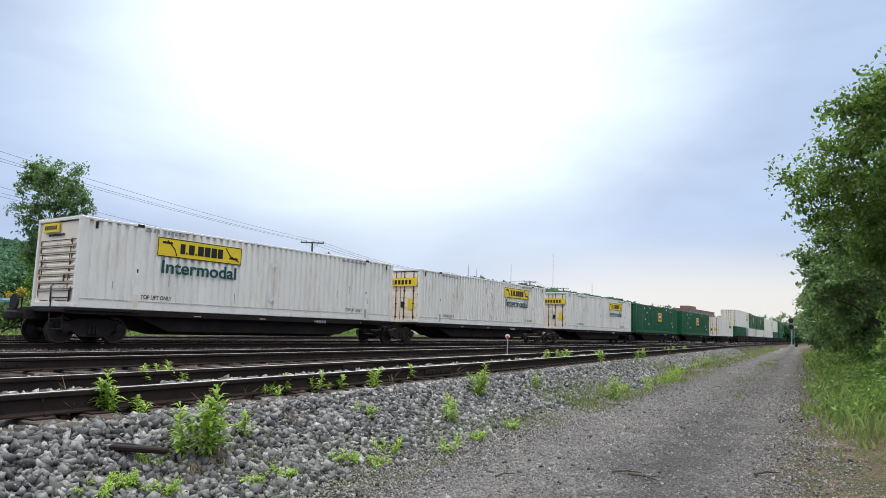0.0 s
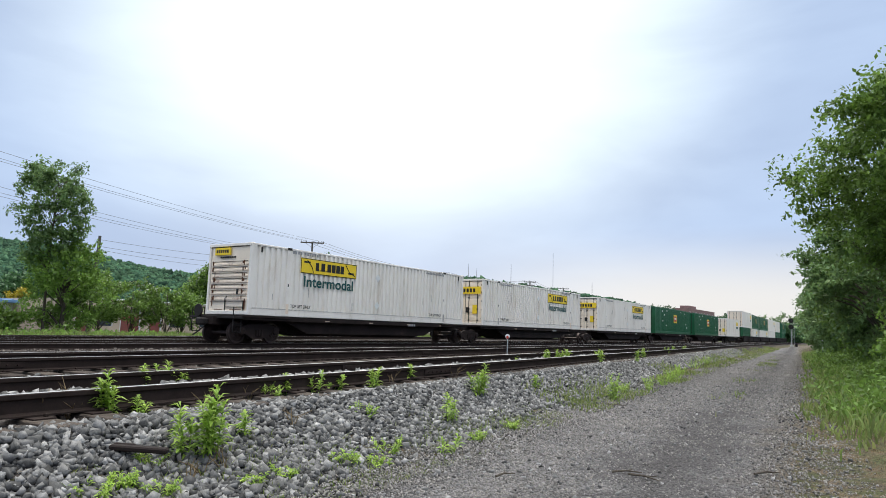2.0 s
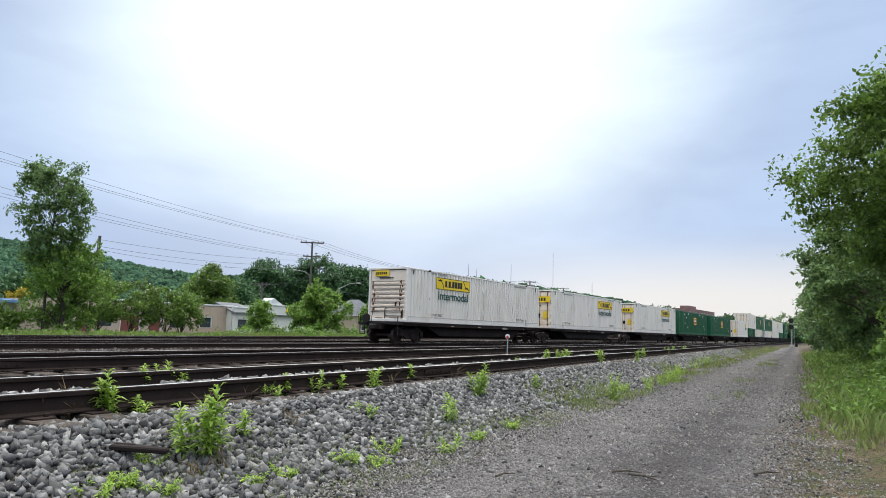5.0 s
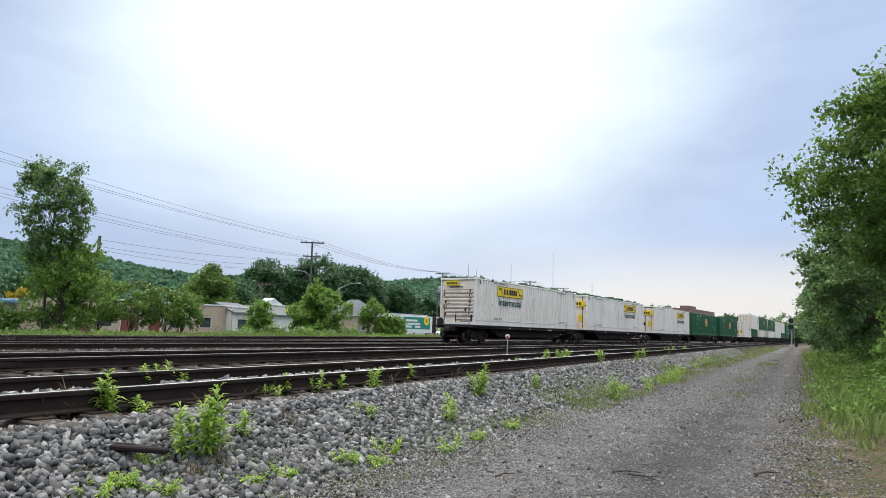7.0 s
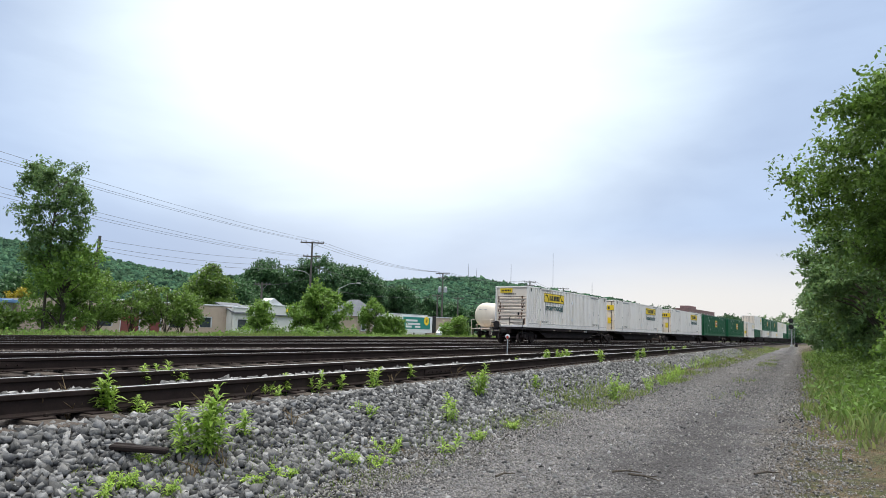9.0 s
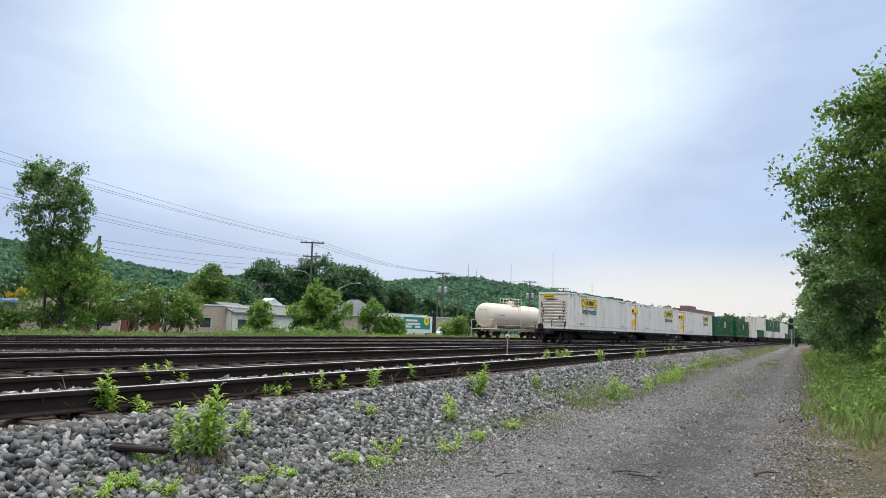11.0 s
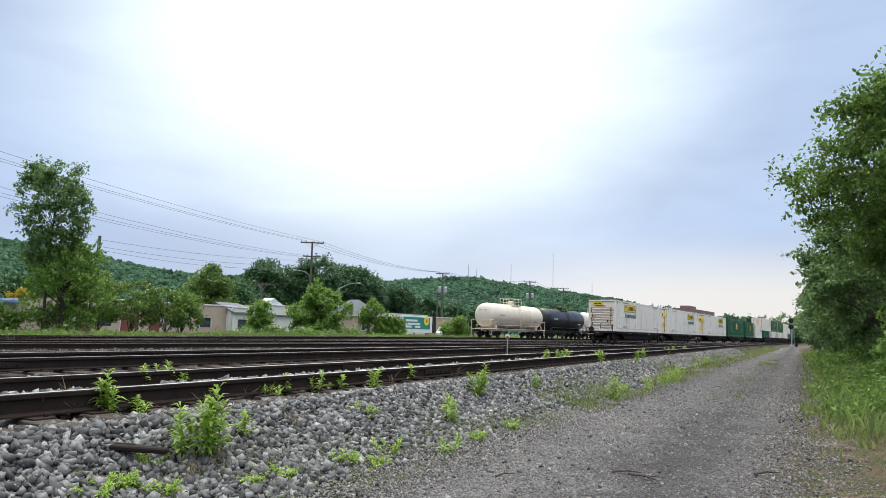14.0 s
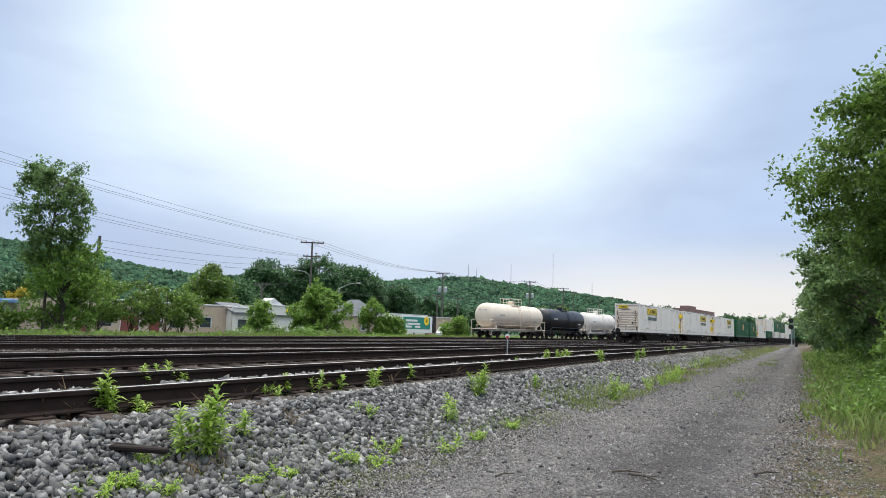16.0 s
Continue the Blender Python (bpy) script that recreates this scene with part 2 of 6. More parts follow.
def ground_material(name, cols, scales, bumps, grain, lane=None):
    """Soil with coarse clods: three tones mixed by two noises."""
    m = bpy.data.materials.new(name)
    m.use_nodes = True
    nd, ln = m.node_tree.nodes, m.node_tree.links
    bs = nd["Principled BSDF"]
    bs.inputs["Roughness"].default_value = 0.95
    bs.inputs["Specular IOR Level"].default_value = 0.15
    tc = nd.new("ShaderNodeTexCoord")
    last = None
    for i, s in enumerate(scales):
        n = nd.new("ShaderNodeTexNoise")
        n.inputs["Scale"].default_value, n.inputs["Detail"].default_value, n.inputs["Roughness"].default_value = s, 6, 0.65
        ln.new(tc.outputs["Object"], n.inputs["Vector"])
        r = nd.new("ShaderNodeMapRange")
        r.inputs[1].default_value, r.inputs[2].default_value = 0.42, 0.60
        ln.new(n.outputs[0], r.inputs[0])
        mx = nd.new("ShaderNodeMix")
        mx.data_type = "RGBA"
        ln.new(r.outputs[0], mx.inputs[0])
        if last is None:
            mx.inputs[6].default_value = (*cols[0], 1)
        else:
            ln.new(last, mx.inputs[6])
        mx.inputs[7].default_value = (*cols[i + 1], 1)
        last = mx.outputs[2]
    if lane:
        # distance from the road's middle line, for worn wheel lanes and earthy edges
        dt = nd.new("ShaderNodeVectorMath")
        dt.operation = "DOT_PRODUCT"
        ln.new(tc.outputs["Object"], dt.inputs[0])
        dt.inputs[1].default_value = (1, 0.105, 0)
        wv = nd.new("ShaderNodeTexNoise")
        wv.inputs["Scale"].default_value, wv.inputs["Detail"].default_value = 1.6, 8
        ln.new(tc.outputs["Object"], wv.inputs["Vector"])
        ad = nd.new("ShaderNodeMath")
        ad.operation = "MULTIPLY_ADD"
        ln.new(wv.outputs[0], ad.inputs[0])
        ad.inputs[1].default_value = 1.7
        ln.new(dt.outputs["Value"], ad.inputs[2])
        cr = nd.new("ShaderNodeValToRGB")
        mr = nd.new("ShaderNodeMapRange")
        mr.inputs[1].default_value, mr.inputs[2].default_value = -6.3 + 0.85 + 2.5, -6.3 + 0.85 + 6.4
        ln.new(ad.outputs[0], mr.inputs[0])
        ln.new(mr.outputs[0], cr.inputs[0])
        el = cr.color_ramp.elements
        el[0].position, el[0].color = 0.06, (1, 1, 1, 1)
        el[1].position, el[1].color = 0.97, (1, 1, 1, 1)
        for at_, c_ in ((0.20, 0.0), (0.80, 0.0)):
            e_ = el.new(at_)
            e_.color = (c_, c_, c_, 1)
        mx = nd.new("ShaderNodeMix")
        mx.data_type = "RGBA"
        ln.new(cr.outputs[0], mx.inputs[0])
        ln.new(last, mx.inputs[6])
        mx.inputs[7].default_value = (*lane[0], 1)
        cr2 = nd.new("ShaderNodeValToRGB")
        ln.new(mr.outputs[0], cr2.inputs[0])
        el = cr2.color_ramp.elements
        el[0].position, el[0].color = 0.42, (0, 0, 0, 1)
        el[1].position, el[1].color = 0.90, (0, 0, 0, 1)
        e_ = el.new(0.66)
        e_.color = (0.75, 0.75, 0.75, 1)
        m2 = nd.new("ShaderNodeMix")
        m2.data_type = "RGBA"
        ln.new(cr2.outputs[0], m2.inputs[0])
        ln.new(mx.outputs[2], m2.inputs[6])
        m2.inputs[7].default_value = (*lane[1], 1)
        last = m2.outputs[2]
    v = nd.new("ShaderNodeTexVoronoi")
    v.inputs["Scale"].default_value = grain
    ln.new(tc.outputs["Object"], v.inputs["Vector"])
    hs = nd.new("ShaderNodeMapRange")
    hs.inputs[3].default_value, hs.inputs[4].default_value = 0.4, 1.6
    wn = nd.new("ShaderNodeSeparateXYZ")
    ln.new(v.outputs["Color"], wn.inputs[0])
    ln.new(wn.outputs[0], hs.inputs[0])
    sc = nd.new("ShaderNodeVectorMath")
    sc.operation = "SCALE"
    ln.new(last, sc.inputs[0])
    ln.new(hs.outputs[0], sc.inputs["Scale"])
    ln.new(sc.outputs[0], bs.inputs["Base Color"])
    bp = nd.new("ShaderNodeBump")
    bp.inputs["Strength"].default_value, bp.inputs["Distance"].default_value = bumps, 0.03
    bp.invert = True
    ln.new(v.outputs["Distance"], bp.inputs["Height"])
    ln.new(bp.outputs[0], bs.inputs["Normal"])
    return m


OILY = material("oily_ballast", (0.105, 0.088, 0.080), 0.9, vary=0.25, scale=9, grain=90, bump=0.3, island=0.5, warm=(0.11, 0.095, 0.085), gloss=0.2)
SOIL = ground_material("soil_with_litter", [(0.075, 0.059, 0.043), (0.125, 0.092, 0.06), (0.062, 0.066, 0.03)], [1.3, 3.1], 0.7, 45)
# ballast bed coloured extra dark to stand for shade in the gaps between stones
BALLAST = ground_material("ballast_bed", [(0.045, 0.039, 0.036), (0.066, 0.057, 0.052), (0.032, 0.027, 0.025)], [0.8, 2.7], 1.0, 22)
ROADMAT = ground_material("gravel_road", [(0.160, 0.151, 0.150), (0.205, 0.194, 0.191), (0.125, 0.117, 0.116)], [0.45, 0.9], 1.0, 60, lane=((0.13, 0.108, 0.085), (0.058, 0.053, 0.052)))
MEADOW = ground_material("meadow_soil", [(0.07, 0.085, 0.035), (0.10, 0.105, 0.05), (0.055, 0.07, 0.028)], [0.3, 1.7], 0.5, 12)


# ---- geometry helpers ----
class Geo:
    """Gathers the points and faces of one mesh."""

    def __init__(self):
        self.v, self.f, self.mi = [], [], []

    def add(self, verts, faces, m=None, slot=0):
        n = len(self.v)
        self.v += [tuple(m @ Vector(p)) if m else tuple(p) for p in verts]
        self.f += [tuple(i + n for i in f) for f in faces]
        self.mi += [slot] * len(faces)
        return self

    def box(self, c, s, b=0.0, m=None, slot=0):
        x, y, z = s[0] / 2, s[1] / 2, s[2] / 2
        b = min(b, 0.45 * min(s))
        if b <= 0:
            vs = [(c[0] + i * x, c[1] + j * y, c[2] + k * z) for i in (-1, 1) for j in (-1, 1) for k in (-1, 1)]
            return self.add(vs, [(0, 1, 3, 2), (4, 6, 7, 5), (0, 4, 5, 1), (2, 3, 7, 6), (0, 2, 6, 4), (1, 5, 7, 3)], m, slot)
        vs, idx = [], {}
        for i in (-1, 1):
            for j in (-1, 1):
                for k in (-1, 1):
                    for ax, p in enumerate(((i * x, j * (y - b), k * (z - b)), (i * (x - b), j * y, k * (z - b)), (i * (x - b), j * (y - b), k * z))):
                        idx[i, j, k, ax] = len(vs)
                        vs.append((c[0] + p[0], c[1] + p[1], c[2] + p[2]))
        fs = []
        for s_ in (-1, 1):
            q = [(-1, -1), (1, -1), (1, 1), (-1, 1)]
            fs.append([idx[s_, a, d, 0] for a, d in q][::s_])
            fs.append([idx[a, s_, d, 1] for a, d in q][::-s_])
            fs.append([idx[a, d, s_, 2] for a, d in q][::s_])
        for a in (-1, 1):
            for d in (-1, 1):
                fs.append([idx[a, d, -1, 0], idx[a, d, 1, 0], idx[a, d, 1, 1], idx[a, d, -1, 1]][::a * d])
                fs.append([idx[a, -1, d, 2], idx[a, 1, d, 2], idx[a, 1, d, 0], idx[a, -1, d, 0]][::a * d])
                fs.append([idx[-1, a, d, 1], idx[1, a, d, 1], idx[1, a, d, 2], idx[-1, a, d, 2]][::a * d])
                for k in (-1, 1):
                    fs.append([idx[a, d, k, 0], idx[a, d, k, 1], idx[a, d, k, 2]][::a * d * k])
        return self.add(vs, fs, m, slot)

    def tube(self, pts, rad, n=8, m=None, slot=0, cap=True):
        """A round bar along pts; rad: one radius or one for each point."""
        pts = [Vector(p) for p in pts]
        rs = rad if isinstance(rad, (list, tuple)) else [rad] * len(pts)
        vs, fs = [], []
        for i, p in enumerate(pts):
            d = (pts[min(i + 1, len(pts) - 1)] - pts[max(i - 1, 0)]).normalized()
            a = d.cross(Vector((0, 0, 1)) if abs(d.z) < 0.9 else Vector((1, 0, 0))).normalized()
            b = d.cross(a)
            for k in range(n):
                t = 2 * math.pi * k / n
                vs.append(p + rs[i] * (math.cos(t) * a + math.sin(t) * b))
        for i in range(len(pts) - 1):
            for k in range(n):
                fs.append((i * n + k, i * n + (k + 1) % n, (i + 1) * n + (k + 1) % n, (i + 1) * n + k))
        if cap:
            fs.append(tuple(range(n))[::-1])
            fs.append(tuple((len(pts) - 1) * n + k for k in range(n)))
        return self.add(vs, fs, m, slot)

    def lathe(self, prof, axis="z", n=24, m=None, slot=0):
        """Turns (radius, height) pairs round an axis."""
        vs, fs = [], []
        for r, h in prof:
            for k in range(n):
                t = 2 * math.pi * k / n
                a, b = r * math.cos(t), r * math.sin(t)
                vs.append({"z": (a, b, h), "y": (b, h, a), "x": (h, a, b)}[axis])
        for i in range(len(prof) - 1):
            for k in range(n):
                fs.append((i * n + k, i * n + (k + 1) % n, (i + 1) * n + (k + 1) % n, (i + 1) * n + k))
        fs.append(tuple(range(n))[::-1])
        fs.append(tuple((len(prof) - 1) * n + k for k in range(n)))
        return self.add(vs, fs, m, slot)

    def sweep(self, prof, pts, m=None, slot=0):
        """A profile of (across, up) pairs along pts in plan; closed round."""
        n = len(prof)
        vs, fs = [], []
        for i, p in enumerate(pts):
            a, b = Vector(pts[max(i - 1, 0)]), Vector(pts[min(i + 1, len(pts) - 1)])
            d = (b - a).normalized()
            side = Vector((d.y, -d.x, 0)).normalized()
            for u, w in prof:
                vs.append(Vector(p) + side * u + Vector((0, 0, w)))
        for i in range(len(pts) - 1):
            for k in range(n):
                fs.append((i * n + k, i * n + (k + 1) % n, (i + 1) * n + (k + 1) % n, (i + 1) * n + k))
        fs.append(tuple(range(n)))
        fs.append(tuple((len(pts) - 1) * n + k for k in range(n))[::-1])
        return self.add(vs, fs, m, slot)

    def mesh(self, name, mats, smooth=False):
        me = bpy.data.meshes.new(name)
        me.from_pydata(self.v, [], self.f)
        for mt in mats if isinstance(mats, (list, tuple)) else [mats]:
            me.materials.append(mt)
        me.polygons.foreach_set("material_index", self.mi)
        bm = bmesh.new()
        bm.from_mesh(me)
        bmesh.ops.recalc_face_normals(bm, faces=bm.faces)
        bm.to_mesh(me)
        bm.free()
        if smooth:
            me.shade_smooth()
            me.set_sharp_from_angle(angle=radians(40))
        return me


def part(name, geo, mats, parent=None, label="", smooth=False, at=None):
    me = geo if isinstance(geo, bpy.types.Mesh) else geo.mesh(name, mats, smooth)
    ob = new(name, me)
    ob.parent = parent
    if at is not None:
        ob.matrix_basis = at
    if label:
        ob["label"] = label
    return ob


def thing(name, label, category, group="", kind="", at=None):
    ob = tagged(new(name), label, category, group, kind)
    if at is not None:
        ob.matrix_basis = at
    return ob


def fast_mesh(name, v, f, mat):
    """A mesh out of arrays: points (n, 3), faces (m, 3 or 4)."""
    me = bpy.data.meshes.new(name)
    v, f = np.asarray(v, np.float32), np.asarray(f, np.int32)
    k = f.shape[1]
    me.vertices.add(len(v))
    me.vertices.foreach_set("co", v.ravel())
    me.loops.add(f.size)
    me.loops.foreach_set("vertex_index", f.ravel())
    me.polygons.add(len(f))
    me.polygons.foreach_set("loop_start", np.arange(0, f.size, k, dtype=np.int32))
    me.update(calc_edges=True)
    me.materials.append(mat)
    return me


def smoothstep(a, b, v):
    t = np.clip((np.asarray(v, float) - a) / (b - a), 0, 1)
    return t * t * (3 - 2 * t)


def lettering(name, words, height, width, mat, parent, at, label=""):
    """Flat letters in the built-in font, fitted to a height and a width, standing in the local XZ plane."""
    cu = bpy.data.curves.new(name, "FONT")
    cu.body, cu.size, cu.extrude, cu.offset = words, 1.0, 0.0, 0.022
    ob = bpy.data.objects.new(name, cu)
    scene.collection.objects.link(ob)
    bpy.context.view_layer.update()
    me = bpy.data.meshes.new_from_object(ob.evaluated_get(bpy.context.evaluated_depsgraph_get()))
    bpy.data.objects.remove(ob)
    co = np.empty(len(me.vertices) * 3, np.float32)
    me.vertices.foreach_get("co", co)
    co = co.reshape(-1, 3)
    lo, hi = co.min(0), co.max(0)
    co[:, 0] = (co[:, 0] - lo[0]) * width / (hi[0] - lo[0])
    zz = (co[:, 1] - lo[1]) * height / (hi[1] - lo[1])
    co[:, 1], co[:, 2] = 0, zz
    me.vertices.foreach_set("co", co.ravel())
    me.materials.clear()
    me.materials.append(mat)
    me.update()
    return part(name, me, None, parent, label, at=at)


# ---- plan: four tracks and a road, running away from the camera; y is along them ----
def x_train(y):
    """The main track: a faint curve with a slight shift to the west beyond the yard's throat."""
    return -22.552 - 0.000114 * y * np.abs(y) - 1.4 * smoothstep(130, 175, y)


def train_heading(y):
    return -math.degrees(math.atan(float(x_train(y + 0.5) - x_train(y - 0.5))))


def x_near(y):
    a, b = -6.3 - 0.105 * y, x_train(y) + 4.6
    return (a + b + np.sqrt((a - b) ** 2 + 2.0)) / 2


def x_mid(y):
    return -10.7 - 0.08 * y


def x_far(y):
    return -26.3 - 0.035 * y


def x_siding(y):
    return -28.6 - 12.6 * smoothstep(-5, 75, y) - 0.004 * y


def z_near(y):
    return 0.75 - 0.17 * smoothstep(60, 140, y)


def z_mid(y):
    return 0.78 - 0.17 * smoothstep(60, 130, y)


Z_TRAIN = 0.58


def ground_z(x, y):
    """Height of the ground: yard bed, the raised beds of the two nearer tracks, the slope to the road."""
    x, y = np.asarray(x, float), np.asarray(y, float)
    yy = np.clip(y, -400, 600)
    u = x - x_near(yy)
    yard = np.interp(u, [-60, -1.5, 1.5, 2.3, 2.9, 6.3, 7.2, 12, 60], [0.36, 0.36, 0.36, 0.13, 0.0, 0.0, 0.06, 0.25, 0.3])
    left = x - x_siding(np.clip(yy, 0, 200))
    yard = np.where(u < 0, np.interp(left, [-30, -4, -1.6], [0.1, 0.15, 0.36]), yard)
    b1 = np.interp(np.abs(u), [0, 1.45, 2.5], [0.0, 0.0, -0.52]) + z_near(yy) - 0.245
    b2 = np.interp(np.abs(x - x_mid(yy)), [0, 1.5, 3.0], [0.0, 0.0, -0.5]) + z_mid(yy) - 0.275
    b2 = np.where(yy > 150, -9, b2)
    return np.maximum(np.maximum(yard, b2), b1)


def road_lift(u):
    """Height of the road's crown and wheel lanes above the soil."""
    return 0.022 + 0.02 - 0.028 * np.exp(-((u - 3.75) / 0.35) ** 2) - 0.028 * np.exp(-((u - 5.5) / 0.35) ** 2)


def build_ground():
    us = np.concatenate([[-1400, -700, -350, -200, -130, -90, -70, -58], np.arange(-52, -16, 1.0), np.arange(-16, 1.0, 0.5), np.arange(1.0, 3.2, 0.1),
                         np.arange(3.3, 9, 0.45), [9.5, 11, 13, 16, 22, 32, 50, 90, 200, 500, 1300]])
    ys = np.concatenate([[-1200, -500, -200, -100, -50, -25, -12], np.arange(-6, 24, 0.4), np.arange(24, 70, 1.5), np.arange(70, 260, 5), [280, 320, 380, 460, 600, 900, 1500, 2600]])
    U, Y = np.meshgrid(us, ys)
    X = x_near(np.clip(Y, -400, 600)) + U
    Z = ground_z(X, Y)
    rng = np.random.RandomState(3)
    Z = Z + (rng.rand(*Z.shape) - 0.5) * 0.03 * ((np.abs(U) < 60) & ((U < 2.5) | (U > 6.9)))
    V = np.stack([X, Y, Z], -1).reshape(-1, 3)
    nu = len(us)
    i, j = np.meshgrid(np.arange(len(ys) - 1), np.arange(nu - 1), indexing="ij")
    a = (i * nu + j).ravel()
    F = np.stack([a, a + 1, a + nu + 1, a + nu], 1)
    me = fast_mesh("ground", V, F, SOIL)
    me.materials.append(BALLAST)
    me.materials.append(MEADOW)
    c = V[F].mean(1)
    u = c[:, 0] - x_near(np.clip(c[:, 1], -400, 600))
    left = c[:, 0] - x_siding(np.clip(c[:, 1], 0, 200))
    wob = np.array([noise.noise((p[0] * 0.7, p[1] * 0.7, 0)) for p in c]) * 0.45
    slot = np.where((u < 1.9 + wob) & (left > -2.0), 1, np.where((left < -2.0) | (u > 9.0 + wob) | (np.abs(c[:, 1]) > 300), 2, 0))
    me.polygons.foreach_set("material_index", slot.astype(np.int32))
    me.shade_smooth()
    tagged(new("ground", me), "ballast, bare soil and rough grass of a railway yard", "ground", kind="structure")
    # the access road, lying on the soil
    ys = np.concatenate([np.arange(-40, 24, 0.8), np.arange(24, 300, 4.0)])
    us = np.linspace(2.75, 6.30, 20)
    U, Y = np.meshgrid(us, ys)
    edge = np.array([[noise.noise((y * 0.45, s * 9.0, 0)) for y in ys] for s in (0, 1)])
    U = U + np.where(U < 4.6, (4.6 - U) / 1.85 * edge[0][:, None], (U - 4.6) / 1.95 * edge[1][:, None]) * 0.4
    X = x_near(Y) + U
    bump = road_lift(U) - 0.022
    side = np.clip(np.minimum(np.linspace(0, 1, 20), np.linspace(1, 0, 20)) / 0.11, 0, 1)[None]
    Z = np.maximum(ground_z(X, Y), 0.0) + 0.034 * side - 0.012 + bump * np.clip(np.minimum(U - 2.6, 6.6 - U), 0, 1) * side
    V = np.stack([X, Y, Z], -1).reshape(-1, 3)
    nu = len(us)
    i, j = np.meshgrid(np.arange(len(ys) - 1), np.arange(nu - 1), indexing="ij")
    a = (i * nu + j).ravel()
    me = fast_mesh("road", V, np.stack([a, a + 1, a + nu + 1, a + nu], 1), ROADMAT)
    me.shade_smooth()
    tagged(new("road", me), "grey gravel access road beside the railway", "road", kind="structure")


build_ground()

# ---- tracks ----
RAIL = [(-0.07, 0), (0.07, 0), (0.07, 0.012), (0.012, 0.03), (0.012, 0.125), (0.036, 0.14), (0.037, 0.172), (0.03, 0.18), (-0.03, 0.18), (-0.037, 0.172), (-0.036, 0.14), (-0.012, 0.125), (-0.012, 0.03), (-0.07, 0.012)]


def rail_mesh(xf, zf, off, y0, y1):
    ys = np.concatenate([np.arange(y0, min(y1, 60), 1.5), np.arange(max(y0, 60), y1 + 0.1, 5.0)])
    pts = [(float(xf(y)) + off, float(y), float(zf(y)) - 0.18) for y in ys]
    g = Geo()
    g.sweep(RAIL, pts)
    n = len(RAIL)
    for i in range((len(pts) - 1) * n):
        g.mi[i] = 1 if i % n == 7 else 0
    return g.mesh("rail", [RAILRUST, RAILHEAD])


def track(label, xf, zf, y0, y1, ties, step=0.52):
    t = thing("railway_track", label, "railway track", "tracks of the yard", "structure")
    for off in (-0.755, 0.755):
        part("rail", rail_mesh(xf, zf, off, y0, y1), None, t, "rusted steel rail with a worn bright head")
    g = Geo()
    g.box((0, 0, 0), (2.6, 0.23, 0.18), 0.012)
    tie_me = g.mesh("tie", TIEWOOD)
    g = Geo()
    for off in (-0.755, 0.755):
        g.box((off, 0, 0), (0.36, 0.19, 0.016), 0.004)
        for sx in (-0.105, 0.105):
            g.box((off + sx, 0.05 if sx > 0 else -0.05, 0.02), (0.035, 0.03, 0.03), 0.006)
    plate_me = g.mesh("tie_plate", RAILRUST)
    rng = random.Random(int(y1 * 7))
    y, n, rest = max(y0, ties[0]), 0, Geo()
    while y < y1:
        a = math.atan((float(xf(y + 0.5)) - float(xf(y - 0.5))))
        z = float(zf(y)) - 0.18 - 0.016
        m = pose(float(xf(y)) + rng.uniform(-0.05, 0.05), y, z - 0.09, 0, 0, -math.degrees(a) + rng.uniform(-1.2, 1.2))
        if y < ties[1] and n < 295:
            part("tie", tie_me, None, t, at=m)
            if y < 45:
                part("tie_plate", plate_me, None, t, at=pose(float(xf(y)), y, z + 0.006, 0, 0, -math.degrees(a)))
            n += 1
        else:
            rest.box((0, 0, 0), (2.6, 0.23, 0.18), 0, m)
        y += step + rng.uniform(-0.03, 0.03)
    if rest.v:
        tagged(part("far_ties", rest, TIEWOOD, t), kind="stuff")
    return t


t_near = track("nearest track with rusty rails and weedy old ties", x_near, z_near, -14, 240, (-3, 150))
t_mid = track("second track with bright-topped rails, joining the nearest", x_mid, z_mid, -14, 150, (-3, 150))
t_train = track("main track that carries the freight train", x_train, lambda y: Z_TRAIN, -30, 400, (0, 150))
t_far = track("rusty yard track behind the train", x_far, lambda y: 0.58, -20, 120, (5, 90))
t_siding = track("rusty siding that curves to the tank cars", x_siding, lambda y: 0.60, 2, 200, (8, 110))
g = Geo()
for s in (-1, 1):
    g.box((s * 0.024, 0, 0.085), (0.022, 0.95, 0.085), 0.006)
    for k in range(6):
        g.tube([(s * 0.03, -0.38 + 0.152 * k, 0.085), (s * 0.06, -0.38 + 0.152 * k, 0.085)], 0.014, 6)
joint_me = g.mesh("joint_bar", RAILRUST)
for xf, zf, tr, ys in ((x_near, z_near, t_near, (-2.6, 9.3, 21.2)), (x_mid, z_mid, t_mid, (4.0, 15.9, 27.8))):
    for off, dy in ((-0.755, 0.0), (0.755, 0.35)):
        for y in ys:
            y += dy
            part("joint_bar", joint_me, None, tr, at=pose(float(xf(y)) + off, y, float(zf(y)) - 0.18, 0, 0, 6))

# ---- the train ----
W53, H53, L53, L40 = 2.591, 2.896, 16.154, 12.192
MOVING = []  # (object, place along the track at the start, height)


